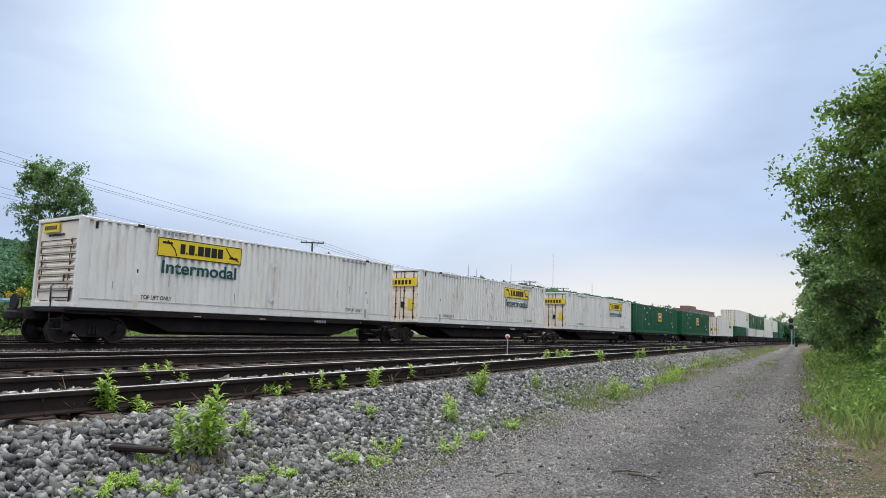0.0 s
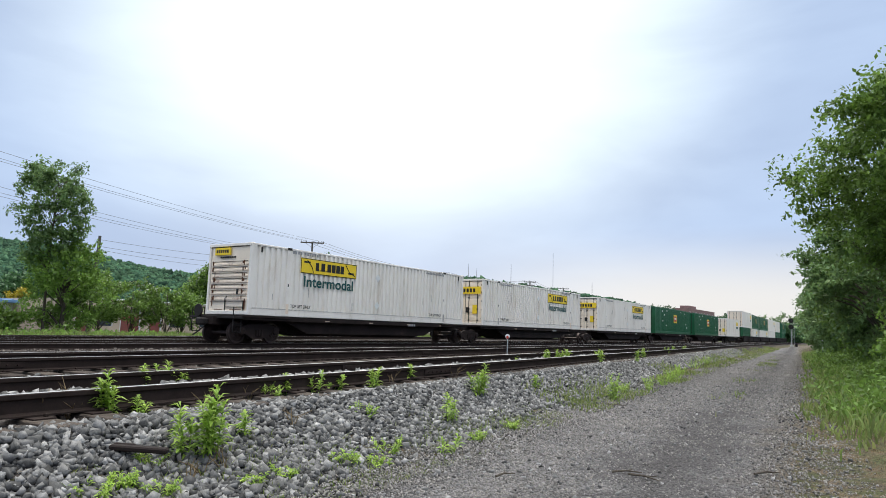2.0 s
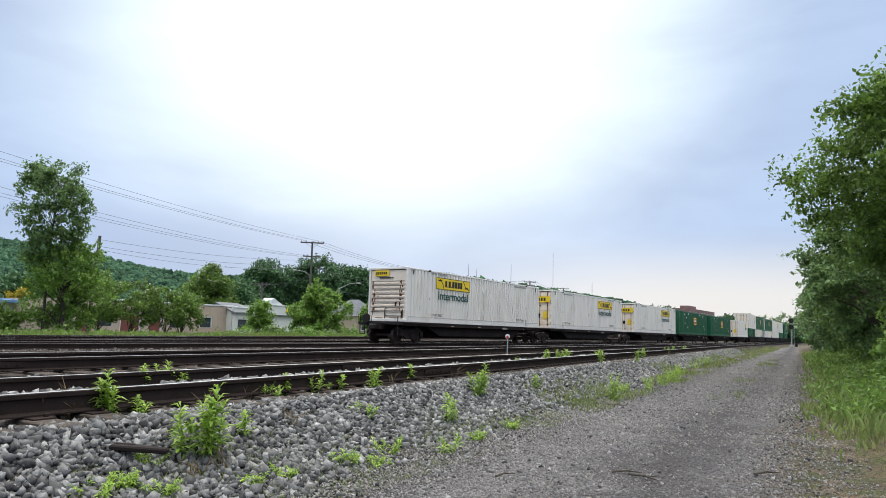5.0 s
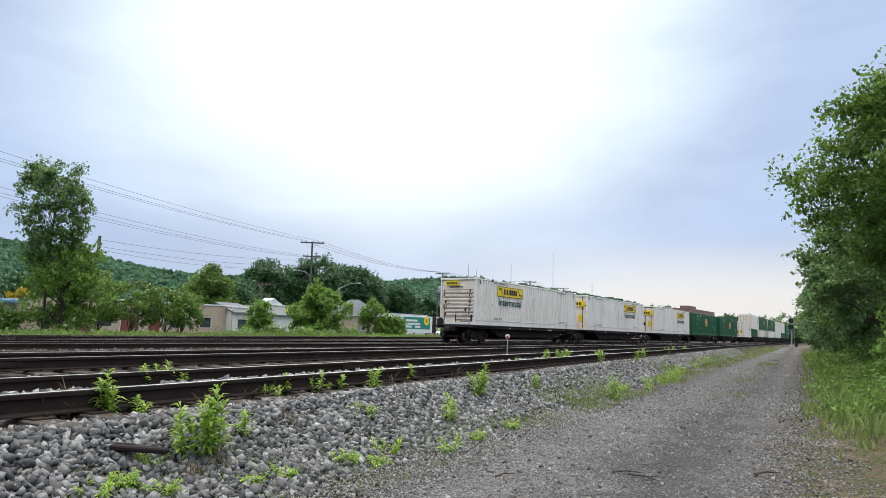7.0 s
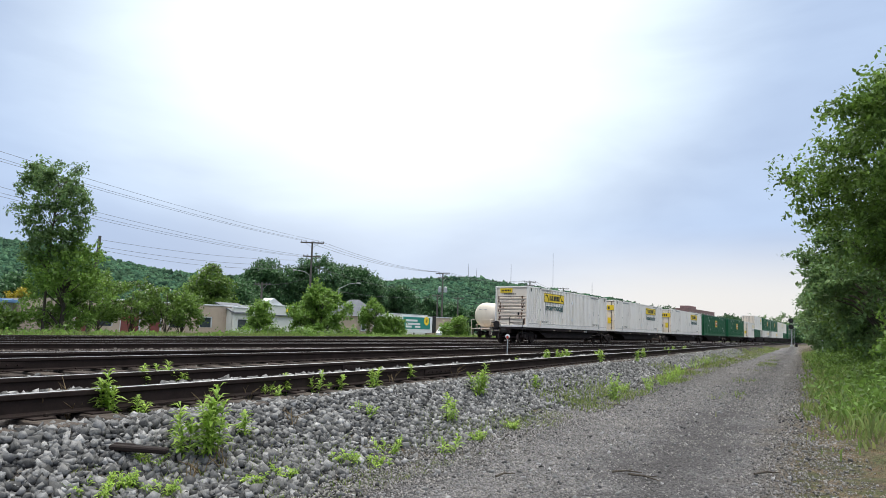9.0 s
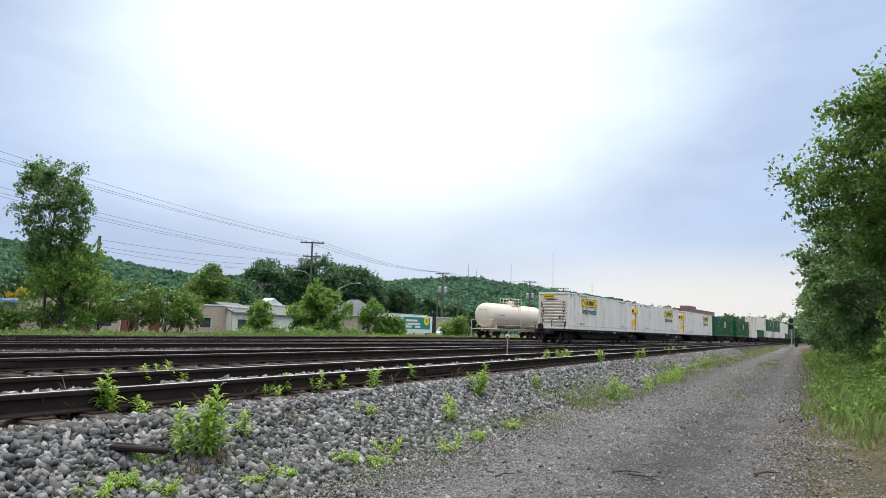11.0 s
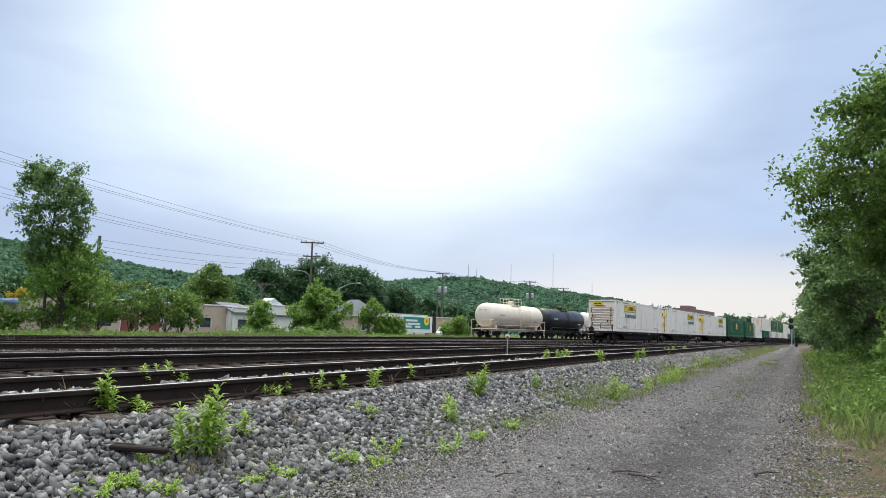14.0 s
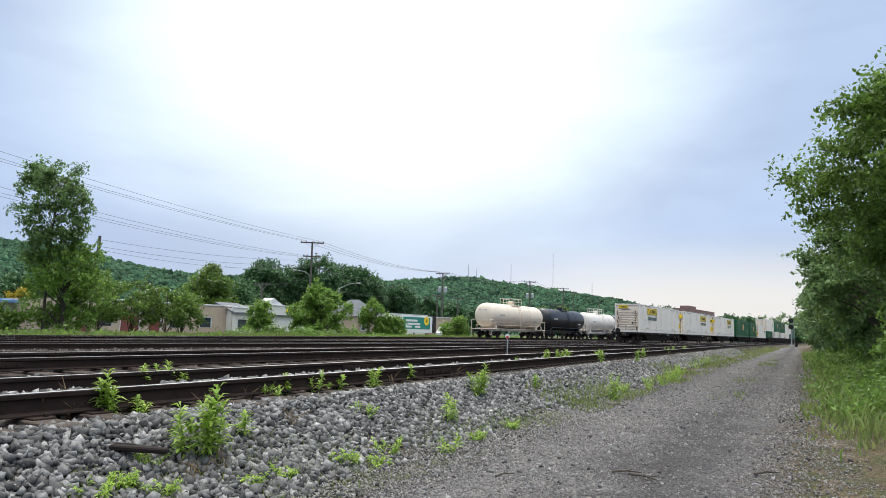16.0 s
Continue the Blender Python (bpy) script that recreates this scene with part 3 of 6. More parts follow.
def corrugated(length, height, x, face, pitch=0.30, depth=0.07, y0=0.0, z0=0.0):
    """A trapezoid-waved steel wall in the YZ plane at x, ribs upright, facing +x or -x."""
    g = Geo()
    n = max(2, int(round(length / pitch)))
    p = length / n
    ys, xs = [], []
    for i in range(n):
        for f, d in ((0.0, 0), (0.46, 0), (0.55, 1), (0.91, 1)):
            ys.append(y0 + (i + f) * p)
            xs.append(x - face * depth * d)
    ys.append(y0 + length)
    xs.append(x)
    vs = [(a, b, z) for a, b in zip(xs, ys) for z in (z0, z0 + height)]
    g.add(vs, [(2 * i, 2 * i + 2, 2 * i + 3, 2 * i + 1) for i in range(len(ys) - 1)])
    vs2 = [(a - face * 0.003, b, c) for a, b, c in vs]
    g.add(vs2, [(2 * i, 2 * i + 1, 2 * i + 3, 2 * i + 2) for i in range(len(ys) - 1)])
    return g


def container(label, L, H, paint, end_paint, near_end, logo, detail=True):
    """Its base centre is the origin, y along it; near_end: what the -y end shows, 'panel' or 'doors'."""
    c = thing("shipping_container", label, "container", "containers of the train")
    w, h, l = W53 / 2, H, L / 2
    g = Geo()
    inset = 1.98 if L > 14 else 0
    posts = [-l + 0.08, l - 0.08] + ([-l + inset + 0.1, l - inset - 0.1] if inset else [])
    for s in (-1, 1):
        for y in posts:
            wide = 0.16 if abs(y) > l - 0.2 else 0.20
            g.box((s * (w - 0.05), y, h / 2), (0.10, wide, h), 0.012)
            for z in (0.06, h - 0.06):
                g.box((s * (w - 0.085), y, z), (0.178, 0.178, 0.13), 0.015)
        g.box((s * (w - 0.04), 0, 0.13), (0.06, L - 0.3, 0.27), 0.01)
        g.box((s * (w - 0.035), 0, h - 0.05), (0.05, L - 0.3, 0.08), 0.01)
    for y in (-l + 0.06, l - 0.06):
        g.box((0, y, 0.08), (W53 - 0.2, 0.12, 0.15), 0.01)
        g.box((0, y, h - 0.06), (W53 - 0.2, 0.12, 0.11), 0.01)
    part("corner_frame", g, paint, c)
    spans = [(-l + 0.16, L - 0.32)] if not inset else [(-l + 0.16, inset - 0.16), (-l + inset + 0.2, L - 2 * inset - 0.4), (l - inset, inset - 0.16)]
    for s in (-1, 1):
        for y0, le in spans:
            part("side_panel", corrugated(le, h - 0.36, s * (w - 0.012), s, y0=y0, z0=0.265), paint, c, "corrugated side panel")
    part("roof", Geo().box((0, 0, h - 0.02), (W53 - 0.12, L - 0.2, 0.03), 0.005), paint, c)
    part("floor_underside", Geo().box((0, 0, 0.06), (W53 - 0.2, L - 0.26, 0.05)), DARKSTEEL, c)
    ends = [(-1, near_end), (1, "panel" if near_end == "doors" else "doors")]
    for s, kind in ends:
        y = s * (l - 0.05)
        if kind == "panel":
            g = Geo().box((0, y - s * 0.03, h / 2), (W53 - 0.24, 0.03, h - 0.3), 0.004)
            part("end_panel", g, end_paint, c, "cream end panel with rust streaks")
            for k in range(7):
                part("end_rib", Geo().box((0, y - s * 0.006, h - 0.86 - 0.235 * k), (W53 - 0.36, 0.05, 0.11), 0.02), RUSTY_WHITE if end_paint is CREAM else end_paint, c, "rusted horizontal rib")
            if detail:
                for k in range(8):
                    part("rust_line", Geo().box((0, y + s * 0.012, h - 0.74 - 0.235 * k), (W53 - 0.42, 0.012, 0.022)), RAILRUST, c, "rust along a rib")
                wear = random.Random(31)
                for k in range(7):
                    for at in (-0.95, 0.88):
                        for _ in range(2):
                            part("rust_streak", Geo().box((at + wear.uniform(-0.09, 0.09), y + s * 0.021, h - 0.80 - 0.235 * k + wear.uniform(-0.03, 0.03)), (wear.uniform(0.03, 0.10), 0.006, wear.uniform(0.08, 0.20)), 0.002), RUST, c, "rust streak below a rib")
                for at, z, wide, tall in ((-0.98, 0.50, 0.05, 0.34), (1.02, 0.42, 0.07, 0.44), (-0.55, 0.20, 0.5, 0.03), (0.5, 0.20, 0.7, 0.025)):
                    part("rust_streak", Geo().box((at, y + s * 0.021, z), (wide, 0.006, tall), 0.002), RUST, c, "rust streak low on the end")
                g = Geo().tube([(-0.15, y + s * 0.02, 0.16), (-0.15, y + s * 0.02, 0.66), (-0.05, y + s * 0.02, 0.72)], 0.025, 6)
                g.tube([(0.95, y + s * 0.02, 0.16), (0.95, y + s * 0.02, 0.55)], 0.025, 6)
                g.tube([(-0.15, y + s * 0.02, 0.30), (0.95, y + s * 0.02, 0.30)], 0.02, 6)
                g.box((0.55, y + s * 0.01, 0.92), (0.12, 0.02, 0.22), 0.004)
                part("hose_rack", g, INK, c)
        else:
            for d in (-1, 1):
                g = Geo().box((d * 0.6, y - s * 0.03, h / 2), (1.17, 0.04, h - 0.32), 0.006)
                for k in range(5):
                    g.box((d * 0.6, y - s * 0.005, 0.42 + 0.52 * k), (1.05, 0.03, 0.28), 0.02)
                door = part("door", g, end_paint, c, "corrugated end door")
                for r in (0.28, 0.9):
                    g = Geo().tube([(d * r, y + s * 0.035, 0.12), (d * r, y + s * 0.035, h - 0.1)], 0.022, 6)
                    for z in (0.3, 1.0, 1.7, 2.4):
                        g.box((d * r, y + s * 0.02, z), (0.12, 0.04, 0.06), 0.008)
                    part("locking_rod", g, DARKSTEEL, door)
                for z in (0.4, 0.95, 1.5, 2.05, 2.5):
                    part("hinge", Geo().box((d * 1.19, y + s * 0.01, z), (0.06, 0.05, 0.10), 0.01), DARKSTEEL, door)
            if detail and paint is WHITE:
                part("placard", Geo().box((0.72, y + s * 0.03, 0.98), (0.34, 0.006, 0.55)), YELLOW, c, "yellow placard")
                part("placard", Geo().box((0.18, y + s * 0.03, 0.95), (0.22, 0.006, 0.32)), INK, c)
            g = Geo().box((0, y - s * 0.03, h / 2), (0.025, 0.05, h - 0.3))
            part("door_seal", g, INK, c)
    if logo == "yellow":
        f = -1 if near_end == "panel" else 1
        for s in (-1, 1):
            x = s * (w + 0.002)
            yc = f * (l - 4.58)
            wear = random.Random(int(l * 10) + (3 if near_end == "panel" else 5))
            for _ in range(9):
                part("scuff", Geo().box((x - s * 0.008, wear.uniform(-l + 0.4, l - 0.4), wear.uniform(0.5, 2.3)), (0.016, 0.025, wear.uniform(0.15, 0.5)), 0.002), SCUFF, c, "grey scuff on a rib")
            part("rail_seam", Geo().box((x - s * 0.006, 0, 0.285), (0.014, L - 0.4, 0.022)), SCUFF, c, "dirty seam above the bottom rail")
            for yy in (l - 2.08, 2.08 - l):
                part("post_stain", Geo().box((x - s * 0.002, yy, 0.30), (0.008, 0.16, 0.42), 0.003), SCUFF if yy * f < 0 else RUSTY_WHITE, c, "worn foot of a lifting post")
            sign = part("sign_panel", Geo().box((x, yc, 2.235), (0.010, 3.68, 0.67), 0.002), YELLOW, c, "yellow name panel with dark marks")
            g = Geo()
            for dz, hh in ((0.315, 0.03), (-0.315, 0.03)):
                g.box((x + s * 0.006, yc, 2.235 + dz), (0.004, 3.62, hh))
            for dy in (-1.81, 1.81):
                g.box((x + s * 0.006, yc + dy, 2.235), (0.004, 0.03, 0.62))
            g.tube([(x + s * 0.006, yc - 1.45, 2.48), (x + s * 0.006, yc - 1.15, 2.2), (x + s * 0.006, yc - 1.05, 1.97)], 0.022, 5)
            g.tube([(x + s * 0.006, yc + 1.05, 2.5), (x + s * 0.006, yc + 1.3, 2.2), (x + s * 0.006, yc + 1.72, 2.02)], 0.022, 5)
            g.box((x + s * 0.006, yc - 1.45, 2.40), (0.004, 0.40, 0.08))
            g.box((x + s * 0.006, yc + 1.45, 2.12), (0.004, 0.40, 0.08))
            part("border", g, INK, sign)
            # the name as plain upright marks of its size
            y = -0.92
            for wide in (0.20, 0.06, 0.24, 0.06, 0.25, 0.25, 0.25, 0.23):
                tall = 0.07 if wide == 0.06 else 0.36
                part("name_mark", Geo().box((x + s * 0.007, yc + s * (y + wide / 2), 2.02 + tall / 2 + 0.04), (0.004, wide, tall)), INK, sign, "dark name mark")
                y += wide + 0.045
            wl = 3.24
            m = Matrix.Translation((x + s * 0.012, yc - s * wl / 2, 1.315)) @ Matrix.Rotation(s * math.pi / 2, 4, "Z")
            lettering("lettering", "Intermodal", 0.47, wl, TEAL, c, m, "dark green word on the side")
            for yy in (f * (l - 2.85), -f * (l - 2.95)):
                m = Matrix.Translation((x + s * 0.012, yy - s * 0.6, 0.37)) @ Matrix.Rotation(s * math.pi / 2, 4, "Z")
                lettering("lettering", "TOP LIFT ONLY", 0.14, 1.2, INK, c, m, "small black words above the bottom rail")
            for z in (2.08, 0.72):
                m = Matrix.Translation((x + s * 0.004, f * (l - 8.06), z)) @ Matrix.Rotation(radians(45), 4, "X")
                part("placard_holder", Geo().box((0, 0, 0), (0.02, 0.28, 0.28), 0.004, m), PRINTWHITE, c, "diamond placard holder")
            g = Geo()
            for k in range(10):
                g.box((x, f * (l - 2.3 - 0.15 * k - (0.1 if k > 3 else 0)), 2.73), (0.006, 0.09, 0.11))
            for k in range(12):
                g.box((x, -f * (l - 2.2 - 0.15 * k), 2.70), (0.006, 0.10, 0.09))
            tagged(part("serial_marks", g, GREYPRINT, c, "small faded marks"), kind="stuff")
            for yy in (f * (l - 0.55), -f * (l - 0.55)):
                part("vent", Geo().box((x, yy, 2.66), (0.012, 0.09, 0.24)), INK, c, "dark vent slot")
            for yy in (f * (l - 2.08), -f * (l - 2.08)):
                part("lift_fitting", Geo().box((x, yy, 2.84), (0.02, 0.24, 0.10)), INK, c, "dark lift fitting")
                part("latch", Geo().box((x, yy, 1.30), (0.012, 0.05, 0.12)), INK, c)
        e = -1
        if near_end == "panel":
            part("end_sign", Geo().box((-0.42 * 1, e * (l + 0.0), h - 0.32), (0.95, 0.05, 0.30), 0.003), YELLOW, c, "small yellow panel")
            g = Geo()
            for k in range(6):
                part("name_mark", Geo().box((-0.75 + 0.13 * k, e * (l + 0.027), h - 0.32), (0.09, 0.006, 0.13)), INK, c)
            for k in range(7):
                part("serial_mark", Geo().box((-0.55 + 0.14 * k, e * (l - 0.03), h - 0.56), (0.10, 0.02, 0.07)), INK, c)
        else:
            sg = part("end_sign", Geo().box((0, e * (l + 0.04), h - 0.72), (2.3, 0.02, 0.45), 0.003), YELLOW, c, "yellow panel across the doors")
            g = Geo()
            for k in range(7):
                part("name_mark", Geo().box((-0.75 + 0.24 * k, e * (l + 0.053), h - 0.73), (0.16, 0.005, 0.24)), INK, sg)
    elif logo == "badge":
        for s in (-1, 1):
            x = s * (w + 0.002)
            b = part("badge", Geo().box((x, 0.6, 1.75), (0.010, 1.5, 0.95), 0.002), YELLOW, c, "yellow and red badge")
            g = Geo().box((x + s * 0.006, 0.6, 1.75), (0.006, 1.2, 0.65))
            part("badge_centre", g, REDPRINT, b)
            part("name_mark", Geo().box((x + s * 0.010, 0.6, 1.8), (0.006, 0.9, 0.2)), PRINTWHITE, b)
            g = Geo()
            for yy, z in ((-5.2, 2.5), (-5.0, 1.4), (-4.3, 2.1), (-3.2, 2.6), (5.4, 2.5), (5.8, 1.2), (6.2, 0.8), (-3.6, 0.9), (3.4, 2.65)):
                part("stencil_mark", Geo().box((x, yy, z), (0.008, 0.28, 0.16)), PRINTWHITE, c, "white stencil mark")
        for k in range(5):
            part("end_mark", Geo().box((0.0, -(l + 0.045), 0.55 + 0.45 * k), (0.9, 0.012, 0.22)), PRINTWHITE, c, "white mark on the doors")
    elif logo == "small":
        for s in (-1, 1):
            x = s * (w + 0.002)
            part("badge", Geo().box((x, l - 2.6, h - 0.75), (0.010, 1.9, 0.6), 0.002), YELLOW, c)
            part("name_mark", Geo().box((x, l - 2.6, h - 1.4), (0.010, 1.7, 0.35), 0.002), TEAL, c)
    return c


def truck(parent, y, axles=True):
    """A freight truck: two side frames with springs, bolster, two wheelsets. Rail top is z = 0 of its thing."""
    tk = part("truck", Geo().box((0, 0, 0.55), (1.9, 0.36, 0.26), 0.03).tube([(0, 0, 0.66), (0, 0, 0.86)], 0.22, 14), DARKSTEEL, parent, "steel freight truck", at=pose(0, y, 0))
    for s in (-1, 1):
        g = Geo()
        prof = [(-1.12, 0.50), (-1.12, 0.66), (-0.80, 0.70), (-0.35, 0.80), (0.35, 0.80), (0.80, 0.70), (1.12, 0.66), (1.12, 0.50), (0.80, 0.46), (0.38, 0.22), (-0.38, 0.22), (-0.80, 0.46)]
        n = len(prof)
        vs = [(s * (0.98 + e), a, b) for e in (-0.07, 0.07) for a, b in prof]
        g.add(vs, [tuple(range(n)), tuple(range(2 * n - 1, n - 1, -1))] + [(i, (i + 1) % n, n + (i + 1) % n, n + i) for i in range(n)])
        for yy in (-0.89, 0.89):
            g.lathe([(0.16, s * 1.04), (0.16, s * 1.11), (0.10, s * 1.13)], "x", 12, Matrix.Translation((0, yy, 0.50)))
        for yy in (-0.13, 0, 0.13):
            g.tube([(s * 1.07, yy, 0.30), (s * 1.07, yy, 0.56)], 0.055, 8)
        part("side_frame", g, CARBROWN, tk, "cast side frame")
    me = WHEELSET
    sets = []
    for yy in (-0.89, 0.89):
        sets.append(part("wheelset", me, None, tk, "pair of steel wheels on an axle", at=pose(0, yy, 0.42)))
    return sets


g = Geo()
for s in (-1, 1):
    g.lathe([(0.10, s * 0.66), (0.13, s * 0.67), (0.32, s * 0.71), (0.35, s * 0.685), (0.455, s * 0.685), (0.455, s * 0.715), (0.42, s * 0.72), (0.418, s * 0.82), (0.36, s * 0.82), (0.33, s * 0.755), (0.15, s * 0.78), (0.13, s * 0.84)], "x", 24)
    for k in range(4):
        a = k * math.pi / 2
        g.tube([(s * 0.765, 0.24 * math.cos(a), 0.24 * math.sin(a)), (s * 0.785, 0.24 * math.cos(a), 0.24 * math.sin(a))], 0.035, 6)
g.tube([(-0.9, 0, 0), (0.9, 0, 0)], 0.075, 10)
WHEELSET = g.mesh("wheelset", WHEELSTEEL, True)
TURNING = []


def spine_platform(label, L, trucks, ends):
    """One platform of a spine car; rail top is z = 0, y along it, its middle at y = 0. Deck at 1.13 m."""
    c = thing("spine_car", label, "freight car", "platforms of the train")
    l = L / 2
    g = Geo()
    prof = [(-l - 0.9, 0.72), (-l + 1.7, 0.72), (-l + 3.6, 0.30), (l - 3.6, 0.30), (l - 1.7, 0.72), (l + 0.9, 0.72), (l + 0.9, 1.04), (-l - 0.9, 1.04)]
    n = len(prof)
    for x0, x1 in ((-0.36, 0.36),):
        vs = [(x, a, b) for x in (x0, x1) for a, b in prof]
        g.add(vs, [tuple(range(n)), tuple(range(2 * n - 1, n - 1, -1))] + [(i, (i + 1) % n, n + (i + 1) % n, n + i) for i in range(n)])
    part("centre_sill", g, CARBROWN, c, "deep dark centre sill")
    for s in (-1, 1):
        g = Geo()
        g.box((s * 1.22, 0, 1.02), (0.10, L - 0.5, 0.20), 0.01)
        prof2 = [(-l + 2.2, 0.95), (-l + 3.6, 0.42), (l - 3.6, 0.42), (l - 2.2, 0.95)]
        vs = [(s * x, a, b) for x in (0.95, 1.05) for a, b in prof2]
        g.add(vs, [(0, 1, 2, 3), (7, 6, 5, 4), (0, 1, 5, 4), (1, 2, 6, 5), (2, 3, 7, 6), (3, 0, 4, 7)])
        part("side_sill", g, CARBROWN, c, "fish-bellied side sill")
        for k in range(4):
            part("reporting_mark", Geo().box((s * 1.274, l - 5.3 + 0.16 * k, 0.97), (0.006, 0.11, 0.12)), GREYPRINT, c)
        for k in range(5):
            part("reflector", Geo().box((s * 1.274, -l + 1.5 + 3.1 * k, 0.99), (0.006, 0.30, 0.04)), STUCCO, c)
    for y in (-l + 1.2, -l + 5.5, 0, l - 5.5, l - 1.2):
        part("cross_bearer", Geo().box((0, y, 0.98), (2.44, 0.35, 0.16), 0.01), CARBROWN, c)
    for s in (-1, 1):
        g = Geo().box((0, s * (l - 1.0), 1.075), (2.75, 2.6, 0.09), 0.01)
        g.box((0, s * (l - 1.0), 0.98), (2.5, 0.25, 0.2), 0.01)
        for x in (-1.3, 1.3):
            g.box((x, s * (l - 1.0), 1.0), (0.06, 2.5, 0.14), 0.01)
        part("end_platform", g, CARBROWN, c, "dark end platform under the container")
    if "near" in ends:
        yb = -l - 0.35
        g = Geo()
        g.box((0, yb - 0.1, 1.02), (2.7, 0.5, 0.10), 0.01)
        for x in (-1.25, 1.25):
            g.tube([(x, yb - 0.3, 0.45), (x, yb - 0.3, 1.40)], 0.022, 6)
            g.tube([(x, yb + 0.1, 0.45), (x, yb + 0.1, 1.0)], 0.022, 6)
            for z in (0.45, 0.75):
                g.tube([(x, yb - 0.3, z), (x, yb + 0.1, z)], 0.018, 6)
        g.tube([(-1.25, yb - 0.3, 1.40), (-0.5, yb - 0.3, 1.40), (-0.5, yb - 0.3, 1.0)], 0.022, 6)
        part("end_steps", g, DARKSTEEL, c, "end grab irons and steps")
        g = Geo().box((0, yb - 0.35, 0.84), (0.22, 0.9, 0.22), 0.03)
        g.box((0.05, yb - 0.85, 0.84), (0.34, 0.32, 0.30), 0.06)
        g.tube([(-0.25, yb - 0.3, 0.75), (-0.35, yb - 0.65, 0.45), (-0.4, yb - 0.85, 0.30)], 0.03, 6)
        g.tube([(-0.1, yb - 0.55, 0.84), (-1.2, yb - 0.45, 0.95)], 0.018, 6)
        part("coupler", g, DARKSTEEL, c, "knuckle coupler with air hose")
        g = Geo().lathe([(0.02, -0.03), (0.24, -0.03), (0.26, 0.0), (0.24, 0.03), (0.02, 0.03)], "y", 18, Matrix.Translation((-0.75, yb - 0.4, 1.28)))
        g.tube([(-0.75, yb - 0.35, 1.0), (-0.75, yb - 0.35, 1.28)], 0.05, 8)
        part("brake_wheel", g, DARKSTEEL, c)
    for y in trucks:
        for o in truck(c, y):
            TURNING.append(o)
    return c


def well_car(label, L):
    """A well car; rail top is z = 0; container floor at 0.33 m."""
    c = thing("well_car", label, "freight car", "well cars of the train")
    l = L / 2
    for s in (-1, 1):
        g = Geo().box((s * 1.40, 0, 0.80), (0.14, L, 0.95), 0.02)
        g.box((s * 1.43, 0, 1.28), (0.2, L, 0.10), 0.02)
        for k in range(8):
            g.box((s * 1.49, -l + (k + 0.5) * L / 8, 0.8), (0.05, 0.12, 0.85), 0.01)
        part("side_wall", g, CARBROWN, c, "ribbed well side")
    for y in (-l + 0.3, -l / 2, 0, l / 2, l - 0.3):
        part("floor_bearer", Geo().box((0, y, 0.28), (2.7, 0.4, 0.1), 0.01), CARBROWN, c)
    for s in (-1, 1):
        g = Geo().box((0, s * (l + 0.75), 0.95), (2.6, 1.5, 0.14), 0.02).box((0, s * (l + 0.05), 0.8), (2.7, 0.12, 0.9), 0.02)
        part("end_platform", g, CARBROWN, c)
    for o in truck(c, -l - 0.95):
        pass
    return c


S0 = 11.178
PLAT = [(S0, L53), (29.68, L53), (49.95, L53), (67.85, L53), (86.75, L53)]
paints = [("panel", WHITE, CREAM, "yellow", "white corrugated container with rust-streaked cream end and yellow panel"),
          ("doors", WHITE, CREAM, "yellow", "white container with cream doors and yellow panel, second on the train"),
          ("doors", WHITE, CREAM, "yellow", "white container with cream doors and yellow panel, third on the train"),
          ("doors", EMPGREEN, EMPGREEN, "badge", "dark green corrugated container with small yellow and red badge"),
          ("doors", EMPGREEN, EMPGREEN, "badge", "dark green container ahead of another green one")]
for i, ((s, L), (end, paint, endp, logo, lab)) in enumerate(zip(PLAT, paints)):
    c = container(lab, L, H53, paint, endp, end, logo)
    MOVING.append((c, s + L / 2, Z_TRAIN + 1.138))
    mid = s + L / 2
    if i == 0:
        tr = [S0 + 0.85 - mid, (s + L + PLAT[1][0]) / 2 - mid]
    elif i < 4:
        tr = [(s + L + PLAT[i + 1][0]) / 2 - mid]
    else:
        tr = [s + L - 0.85 - mid]
    p_ = spine_platform("dark brown spine car platform under a %s container" % ("white" if paint is WHITE else "green"), L, tr, "near" if i == 0 else "")
    MOVING.append((p_, mid, Z_TRAIN))
c = container("shorter white container on its own platform", L40, H53, WHITE, CREAM, "doors", "small")
MOVING.append((c, 110.6 + L40 / 2, Z_TRAIN + 1.138))
p_ = spine_platform("dark platform under the shorter white container", L40 + 2.0, [-L40 / 2, L40 / 2], "near")
MOVING.append((p_, 110.6 + L40 / 2, Z_TRAIN))
STACKS = [(126.2, (L40, EMPGREEN, "none"), (L53, WHITE, "small"), CREAM),
          (144.3, (L40, WHITE, "small"), (L53, EMPGREEN, "badge"), EMPGREEN),
          (162.4, (L53, WHITE, "small"), (L53, EMPGREEN, "badge"), WHITE),
          (180.5, (L53, WHITE, "none"), (L53, WHITE, "small"), CREAM),
          (198.6, (L40, EMPGREEN, "none"), (L40, WHITE, "none"), CREAM),
          (216.7, (L40, EMPGREEN, "none"), (L53, EMPGREEN, "badge"), EMPGREEN)]
